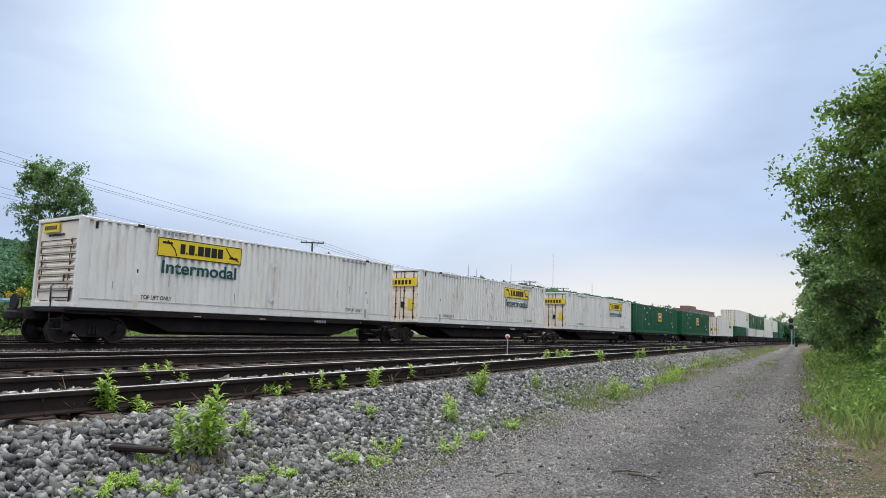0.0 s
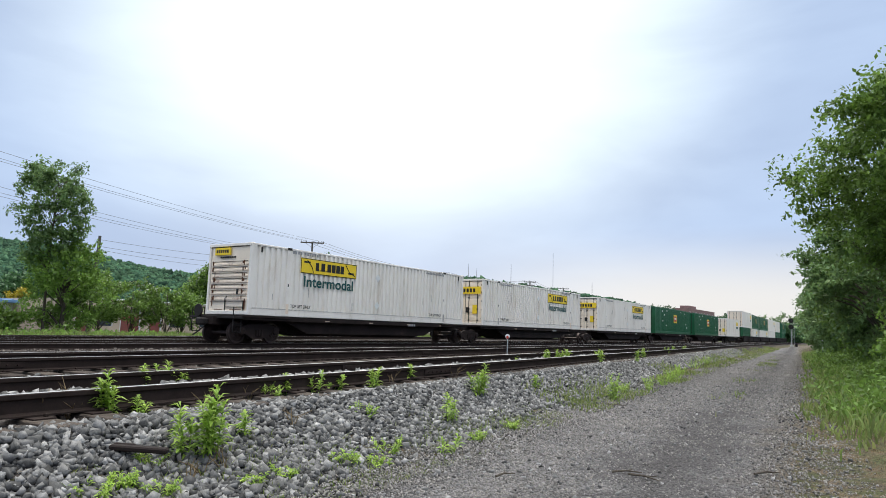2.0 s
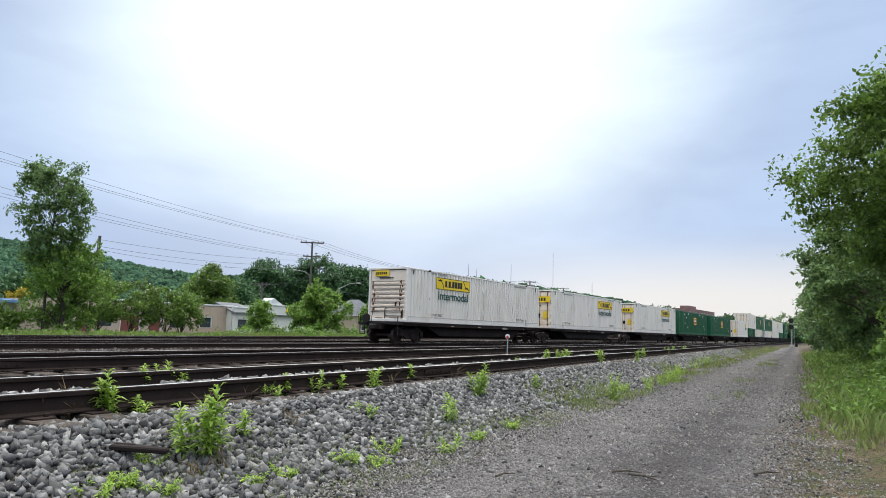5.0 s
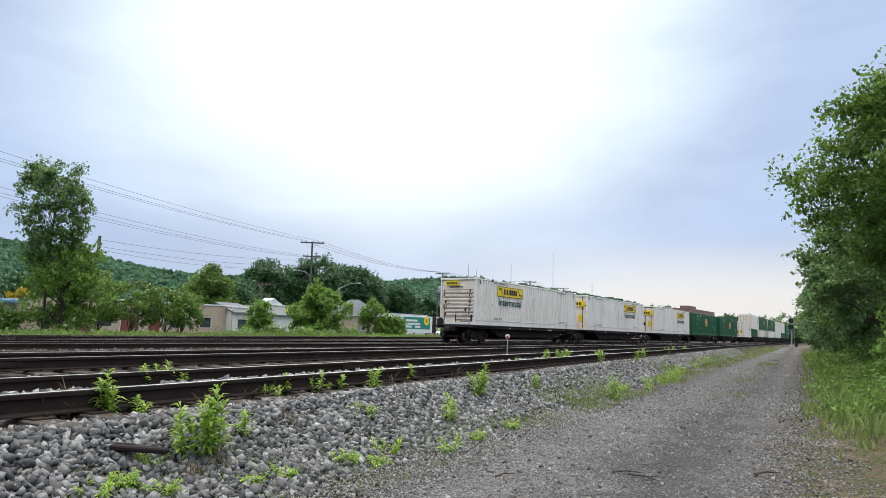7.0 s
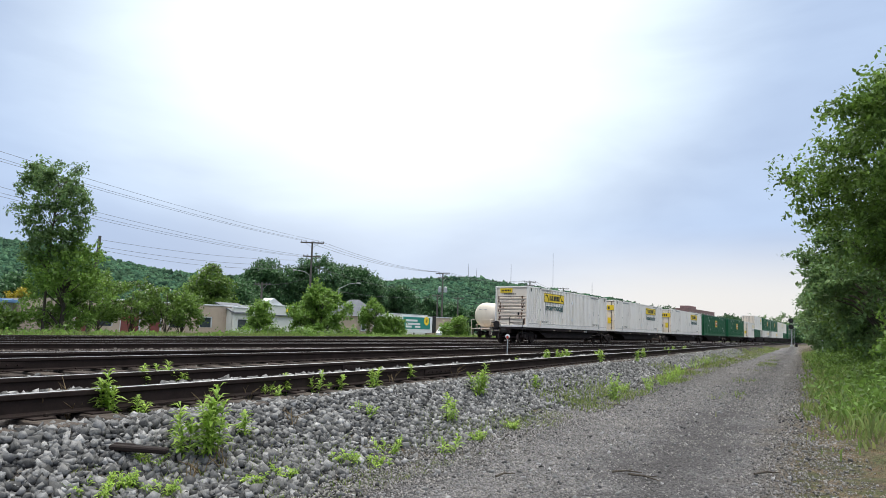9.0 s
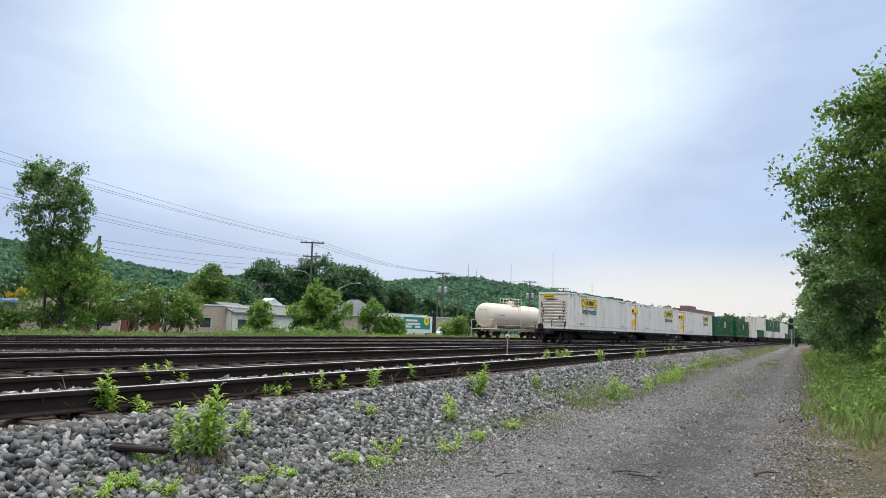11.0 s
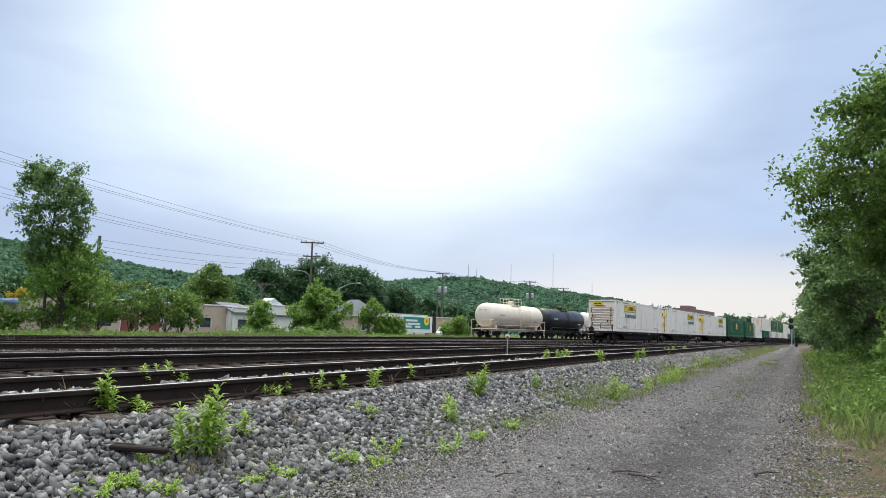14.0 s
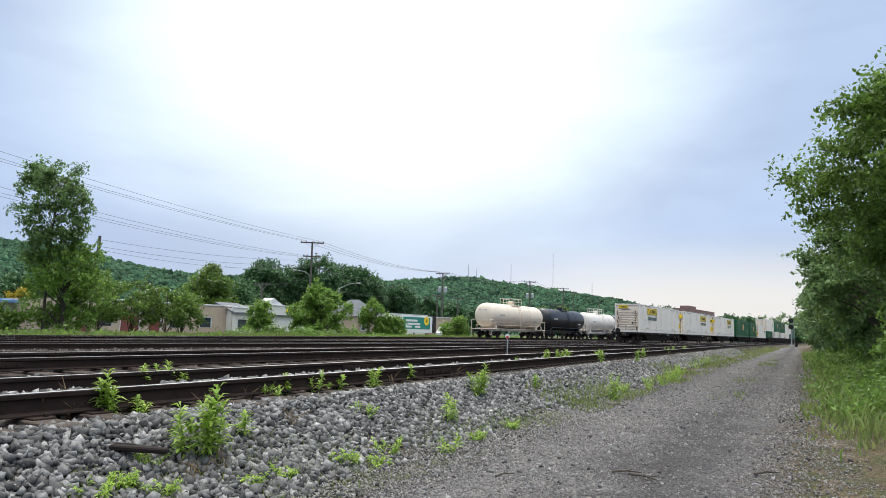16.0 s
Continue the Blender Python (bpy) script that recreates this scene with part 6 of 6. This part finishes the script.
WEEDS = [(0, -5.78, 3.47, 0.44), (0, -5.84, 3.42, 0.36), (0, -5.75, 3.70, 0.17), (0, -4.69, 3.58, 0.60), (0, -4.74, 3.49, 0.44), (0, -4.72, 3.74, 0.5), (0, -4.93, 4.22, 0.31), (1, -4.45, 2.75, 0.15), (1, -4.42, 2.56, 0.12), (0, -7.6, 5.2, 0.40), (0, -7.6, 4.95, 0.34), (0, -7.55, 5.45, 0.30), (1, -5.98, 5.45, 0.2)]
WEEDS += [(0, -6.05, 5.85, 0.28), (0, -6.1, 6.32, 0.30), (0, -6.15, 6.6, 0.19), (0, -6.2, 6.85, 0.28), (0, -6.02, 7.33, 0.39), (0, -6.4, 8.7, 0.33), (0, -5.44, 9.32, 0.55), (0, -5.46, 9.16, 0.48), (0, -4.05, 6.30, 0.30), (0, -4.84, 7.52, 0.42), (1, -4.33, 5.61, 0.18), (1, -5.11, 6.07, 0.19)]
WEEDS += [(0, -7.3, 14.1, 0.30), (0, -7.43, 15.89, 0.50), (0, -7.9, 17.9, 0.5), (0, -8.1, 18.8, 0.48), (0, -5.58, 11.58, 0.31), (0, -4.85, 13.60, 0.55), (0, -8.2, 21.5, 0.38), (0, -7.11, 22.07, 0.40), (1, -5.27, 18.73, 0.46), (1, -5.07, 16.82, 0.41), (0, -10.32, 17.74, 0.24), (1, -4.30, 2.98, 0.13), (0, -8.91, 32.18, 0.37), (0, -10.1, 40.1, 0.40), (1, -4.24, 3.72, 0.10), (1, -4.28, 4.11, 0.10)]
WEEDS += [(1, -4.7, 3.15, 0.10), (1, -4.3, 4.9, 0.14), (1, -4.1, 5.2, 0.12), (1, -4.25, 7.2, 0.16), (1, -4.4, 8.4, 0.14), (0, -7.3, 19.5, 0.4), (0, -7.9, 25.5, 0.4), (0, -8.6, 28.0, 0.35), (0, -9.6, 36.0, 0.4), (1, -6.2, 24.0, 0.4), (1, -5.5, 20.5, 0.4), (1, -5.9, 22.0, 0.35), (1, -6.8, 28.5, 0.4), (1, -7.4, 33.0, 0.4), (1, -5.2, 15.2, 0.3)]
for i, (bushy, x, y, h) in enumerate(WEEDS):
    weed(x, y, h, 400 + i, bool(bushy))


def dead_stalk(x, y, h, seed):
    rng = np.random.RandomState(seed)
    t = thing("dead_stalk", "bare dry brown weed stalk beside the rail", "dead weed", "dead stalks beside the track", at=pose(x, y, float(ground_z(x, y)) - 0.01))
    for k in range(4):
        a, sp = rng.rand() * 6.28, rng.uniform(0.15, 0.7)
        e = Vector((math.cos(a) * sp * h, math.sin(a) * sp * h, h * rng.uniform(0.5, 1)))
        m = e * 0.5 + Vector((rng.normal() * 0.02, rng.normal() * 0.02, 0.03))
        g = Geo().tube([(0, 0, 0), m, e], [0.006, 0.005, 0.002], 5)
        g.tube([m, m + Vector((rng.normal() * 0.06, rng.normal() * 0.06, 0.07))], [0.004, 0.002], 4)
        part("stem", g, STRAW, t)


for i, (x, y, h) in enumerate(((-5.95, 2.9, 0.28), (-5.9, 3.15, 0.22), (-5.85, 4.5, 0.25), (-6.7, 3.6, 0.30), (-6.0, 5.2, 0.22), (-4.45, 3.45, 0.2), (-4.5, 3.7, 0.25), (-4.4, 3.3, 0.18), (-6.2, 8.0, 0.3), (-6.5, 10.2, 0.3), (-6.9, 12.5, 0.35), (-5.0, 4.9, 0.2))):
    dead_stalk(x, y, h, 700 + i)


# ---- grass, weeds and dry litter ----
def blades(name, label, mat, pts, h, rng, wide=0.007, lean=0.5):
    n = len(pts)
    z = ground_z(pts[:, 0], pts[:, 1])
    a = rng.rand(n) * 2 * math.pi
    hh = h * rng.uniform(0.4, 1.3, n)
    w = wide * rng.uniform(0.6, 1.4, n)
    ln = lean * rng.rand(n) * hh
    b = np.stack([pts[:, 0], pts[:, 1], z - 0.01], 1)
    sd = np.stack([np.cos(a), np.sin(a), 0 * a], 1) * w[:, None]
    o = rng.rand(n) * 2 * math.pi
    ld = np.stack([np.cos(o) * ln, np.sin(o) * ln, 0 * a], 1)
    m = b + ld * 0.3 + np.stack([0 * a, 0 * a, hh * 0.6], 1)
    e = b + ld + np.stack([0 * a, 0 * a, hh], 1)
    v = np.stack([b - sd, b + sd, m + sd * 0.8, m - sd * 0.8, e], 1).reshape(-1, 3)
    i = 5 * np.arange(n)
    f = np.concatenate([np.stack([i, i + 1, i + 2], 1), np.stack([i, i + 2, i + 3], 1), np.stack([i + 3, i + 2, i + 4], 1)])
    tagged(new(name, fast_mesh(name, v, f, mat)), label, "grass", kind="stuff")


def strip(rng, n, u0, u1, y0, y1, patch=0.0, seed=0.0, scale=0.8, xf=x_near, power=1.0):
    y = y0 + (y1 - y0) * rng.rand(n) ** power
    u = u0 + (u1 - u0) * rng.rand(n)
    p = np.stack([xf(y) + u, y], 1)
    if patch > -1:
        keep = np.array([noise.noise((q[0] * scale, q[1] * scale * 0.6, seed)) for q in p]) > patch
        p = p[keep]
    return p


rng = np.random.RandomState(5)


def soft_strip(rng, n, u0, u1, y0, y1, seed, scale, lo, hi, xf=x_near):
    """Points in a strip, thick where a slow noise is high and thinning out softly."""
    p = strip(rng, n, u0, u1, y0, y1, -2, xf=xf)
    k = np.array([noise.noise((q[0] * scale, q[1] * scale * 0.5, seed)) + 0.5 * noise.noise((q[0] * scale * 3.3, q[1] * scale * 2.1, seed + 5)) for q in p])
    edge = np.clip((p[:, 0] - xf(p[:, 1]) - u0) / (0.3 * (u1 - u0)), 0, 1)
    near = np.clip((p[:, 1] - y0) / 6.0, 0, 1) ** 1.5
    return p[rng.rand(len(p)) < np.clip((k - lo) / (hi - lo), 0, 1) * (0.25 + 0.75 * edge) * (near if u0 > 6.0 else 1)]


pr = soft_strip(rng, 90000, 6.2, 9.5, 8.5, 27, 1, 1.1, -0.35, 0.35)
blades("verge_grass", "short green roadside grass", GRASS, pr[::3], 0.15, rng, 0.014, 1.1)
pr = np.concatenate([soft_strip(rng, 42000, 6.7, 10.5, 9, 30, 2, 0.6, -0.5, 0.4), soft_strip(rng, 26000, 6.3, 10.5, 26, 80, 1, 0.4, -0.7, 0.3)])
blades("dry_stalks", "dry yellow grass stalks in the verge", STRAW, pr[::22] + [0.05, 0.03], 0.34, rng, 0.004, 0.7)
blades("verge_grass", "tall seeding roadside grass", GRASS, pr[::3], 0.36, rng, 0.018, 1.1)
pr = np.concatenate([soft_strip(rng, 40000, 1.7, 3.2, 11, 45, 3, 0.5, -0.15, 0.7), soft_strip(rng, 12000, 4.2, 5.1, 12, 60, 4, 0.4, 0.05, 0.7), soft_strip(rng, 22000, 1.5, 3.4, 45, 120, 3, 0.3, -0.4, 0.5)])
blades("track_grass", "patches of green grass between ballast and road", GRASS, pr[::2], 0.14, rng, 0.011, 1.1)
pr = soft_strip(rng, 34000, 1.75, 3.2, 1.2, 13, 6, 1.2, -0.1, 0.8)
blades("short_grass", "sparse short grass at the foot of the ballast", GRASS, pr, 0.075, rng, 0.004, 1.1)
pr = np.concatenate([soft_strip(rng, 60000, 1.7, 3.3, 2, 17, 7, 1.0, -0.5, 0.4), soft_strip(rng, 60000, 5.7, 7.6, 4, 22, 8, 0.9, -0.6, 0.4)])
blades("dry_litter", "dry straw and brown litter on the soil", STRAW, pr, 0.025, rng, 0.0028, 4.0)
pr = np.concatenate([strip(rng, 26000, -6.5, -2.2, 4, 80, -0.1, 9, 0.35, x_siding), strip(rng, 16000, -9.5, -5.5, 6, 90, -0.3, 10, 0.3, x_siding)])
blades("yard_weeds", "rank green weeds along the far edge of the yard", GRASS, pr, 0.5, rng, 0.02, 0.7)
y = 6 + 84 * rng.rand(700)
cl = np.stack([x_siding(y) - 3.0 - 3.0 * rng.rand(700), y, 0.1 + 0.5 * rng.rand(700) ** 1.8], 1)
pts = (cl[:, None] + rng.normal(size=(700, 26, 3)) * [0.28, 0.28, 0.15]).reshape(-1, 3)
tagged(new("weed_bank", leaf_mesh("weed_bank", pts[pts[:, 2] > 0.1], 0.12, rng, LEAF_E)), "bank of green weeds beyond the siding", "weeds", kind="stuff")
y = 13.0 + 57 * rng.rand(2300) ** 1.4
cl = np.stack([x_near(y) + 6.75 + 3.6 * rng.rand(2300) ** 0.8, y, 0.08 + 0.5 * rng.rand(2300) ** 1.4], 1)
cl[:, 2] *= np.clip((cl[:, 0] - x_near(y) - 6.5) / 1.6, 0.2, 1)
pts = (cl[:, None] + rng.normal(size=(2300, 30, 3)) * [0.2, 0.2, 0.14]).reshape(-1, 3)
tagged(new("verge_weeds", leaf_mesh("verge_weeds", pts[pts[:, 2] > 0.05], 0.072, rng, LEAF_A)), "leafy weeds in the roadside verge", "weeds", kind="stuff")


# ---- loose stone ----
def stones(name, label, pts, size, rng, mat, sink=0.3, chips=False):
    """Broken stones; chips are smaller and have six corners."""
    n = len(pts)
    box = np.array([(i, j, k) for i in (-1, 1) for j in (-1, 1) for k in (-1, 1)]) * 0.62
    tri = np.array([(0, 1, 3), (0, 3, 2), (4, 6, 7), (4, 7, 5), (0, 4, 5), (0, 5, 1), (2, 3, 7), (2, 7, 6), (0, 2, 6), (0, 6, 4), (1, 5, 7), (1, 7, 3)])
    if chips:
        box = np.array([(1, 0, 0), (-1, 0, 0), (0, 1, 0), (0, -1, 0), (0, 0, 1), (0, 0, -1)]) * 1.0
        tri = np.array([(0, 2, 4), (2, 1, 4), (1, 3, 4), (3, 0, 4), (2, 0, 5), (1, 2, 5), (3, 1, 5), (0, 3, 5)])
    nv = len(box)
    v = box[None] * (1 + (rng.rand(n, nv, 3) - 0.5) * 0.9) + (rng.rand(n, nv, 3) - 0.5) * (0.5 if chips else 0.15)
    s = size * np.exp(np.clip(rng.normal(size=(n, 1, 1)), -2, 1.6) * 0.30) * rng.uniform(0.55, 1.4, (n, 1, 3)) * np.array([1, 1, 0.72])
    v = v * s
    q = rng.normal(size=(n, 4))
    q /= np.linalg.norm(q, axis=1, keepdims=True)
    w, x, y, z = q.T
    R = np.stack([np.stack([1 - 2 * (y * y + z * z), 2 * (x * y - z * w), 2 * (x * z + y * w)], 1), np.stack([2 * (x * y + z * w), 1 - 2 * (x * x + z * z), 2 * (y * z - x * w)], 1), np.stack([2 * (x * z - y * w), 2 * (y * z + x * w), 1 - 2 * (x * x + y * y)], 1)], 1)
    v = np.einsum("nij,nkj->nki", R, v)
    gz = ground_z(pts[:, 0], pts[:, 1])
    c = np.stack([pts[:, 0], pts[:, 1], gz + (pts[:, 2] if pts.shape[1] > 2 else 0) + size * (0.5 - sink) * rng.rand(n)], 1)
    v = (v + c[:, None]).reshape(-1, 3)
    f = (tri[None] + nv * np.arange(n)[:, None, None]).reshape(-1, 3)
    tagged(new(name, fast_mesh(name, v, f, mat)), label, "stones", kind="stuff")


rng = np.random.RandomState(9)


def thinning(rng, n, u0, u1, u2, y0, y1):
    """Points in a strip, full up to u1 and thinning out to u2."""
    p = strip(rng, n, u0, u2, y0, y1, -2)
    u = p[:, 0] - x_near(p[:, 1])
    k = np.array([noise.noise((q[0] * 1.3, q[1] * 0.8, 2.0)) for q in p]) * 0.9
    return p[rng.rand(len(p)) < np.clip((u2 - u) / (u2 - u1) + k * (u > u1), 0.04, 1)]




def bed(rng, u0, u1, u2, y0, y1, pitch, lift):
    """Stones side by side in jittered rows, thinning out from u1 to u2; with their height."""
    u, y = np.meshgrid(np.arange(u0, u2, pitch), np.arange(y0, y1, pitch))
    u, y = u.ravel() + (rng.rand(u.size) - 0.5) * pitch * 0.9, y.ravel() + (rng.rand(u.size) - 0.5) * pitch * 0.9
    k = np.array([noise.noise((a * 1.3, b * 0.8, 2.0)) for a, b in zip(u, y)]) * 0.9
    p = np.stack([x_near(y) + u, y, lift * (1 + rng.rand(u.size))], 1)
    return p[rng.rand(u.size) < np.clip((u2 - u) / (u2 - u1) + k * (u > u1), 0.05, 1) * (0.72 if lift > 0 else 1)]


for lift in (-0.006, 0.014):
    stones("ballast", "angular grey crushed-stone ballast", np.concatenate([bed(rng, 1.14, 2.1, 2.95, 1.0, 10, 0.039, lift), bed(rng, 1.1, 2.1, 2.8, 10, 20, 0.05, lift)]), 0.0335, rng, STONE, 0.45)
pts = strip(rng, 7000, 0.8, 1.25, 1, 26, -2)
stones("ballast", "dirty broken stone round the tie ends", pts, 0.022, rng, OILY, 0.3, True)
pts = thinning(rng, 12000, 1.6, 2.6, 3.3, 1.0, 12)
stones("ballast_chips", "small broken stone between the ballast", pts, 0.017, rng, STONE, 0.2, True)
pts = np.concatenate([strip(rng, 9000, -3.4, -0.9, 1, 26, -2), strip(rng, 17000, 1.0, 2.3, 20, 60, -2)])
stones("ballast", "grey ballast between and beside the rails", pts, 0.038, rng, STONE)
pts = np.concatenate([strip(rng, 6000, -0.65, 0.65, 0, 26, -2), strip(rng, 8000, -0.7, 0.7, 2, 45, -2, xf=x_mid), strip(rng, 12000, -4.5, 1.6, 5, 60, -2, xf=x_train)])
stones("ballast", "dark oil-stained ballast within the tracks", pts, 0.05, rng, OILY, 0.5)
pts = np.concatenate([strip(rng, 9000, -0.65, 0.65, 0, 26, -0.15, 3, 1.2), strip(rng, 9000, -0.7, 0.7, 2, 45, -0.15, 4, 0.9, xf=x_mid)])
pts = np.concatenate([pts, np.full((len(pts), 1), 0.075)], 1)
stones("ballast", "pale ballast heaped on the ties", pts, 0.042, rng, STONE)
pts = strip(rng, 8000, -2.6, -0.95, 2, 45, -2, xf=x_mid)
stones("ballast", "pale ballast beyond the second track", pts, 0.052, rng, STONE)


def on_road(rng, n, y0, y1, power, seed):
    """Points over the whole road with their height, sparser on the dark worn lane."""
    p = strip(rng, n, 2.5, 6.9, y0, y1, -2, power=power)
    u = p[:, 0] - x_near(p[:, 1])
    k = np.array([noise.noise((q[0] * 0.55, q[1] * 0.3, seed)) + 0.4 * noise.noise((q[0] * 1.9, q[1] * 1.2, seed)) for q in p])
    worn = np.exp(-((u - 5.15) / 0.95) ** 2) * np.clip((16 - p[:, 1]) / 4, 0.3, 1)
    p, u = p[(keep := rng.rand(n) < np.clip(0.95 + 0.5 * k - 0.82 * worn, 0.12, 1) * np.clip((7.0 - u) / 1.0, 0.1, 1))], u[keep]
    return np.concatenate([p, (road_lift(u) * np.clip(np.minimum(u - 2.5, 6.5 - u) / 0.4, 0.1, 1))[:, None]], 1)


stones("gravel", "loose small gravel on the road", on_road(rng, 66000, 2.5, 11, 1.2, 12.0), 0.0105, rng, GRAVEL, 0.3, True)
stones("gravel", "loose gravel further along the road", on_road(rng, 40000, 10, 30, 1.2, 12.0), 0.014, rng, GRAVEL, 0.3, True)
stones("gravel", "loose gravel far along the road", on_road(rng, 16000, 28, 75, 1.3, 12.0), 0.02, rng, GRAVEL, 0.3, True)
pts = on_road(rng, 3500, 2.5, 20, 1.2, 31.0)
stones("gravel", "larger pale loose stones on the road", pts, 0.022, rng, STONE, 0.3, True)

motions()
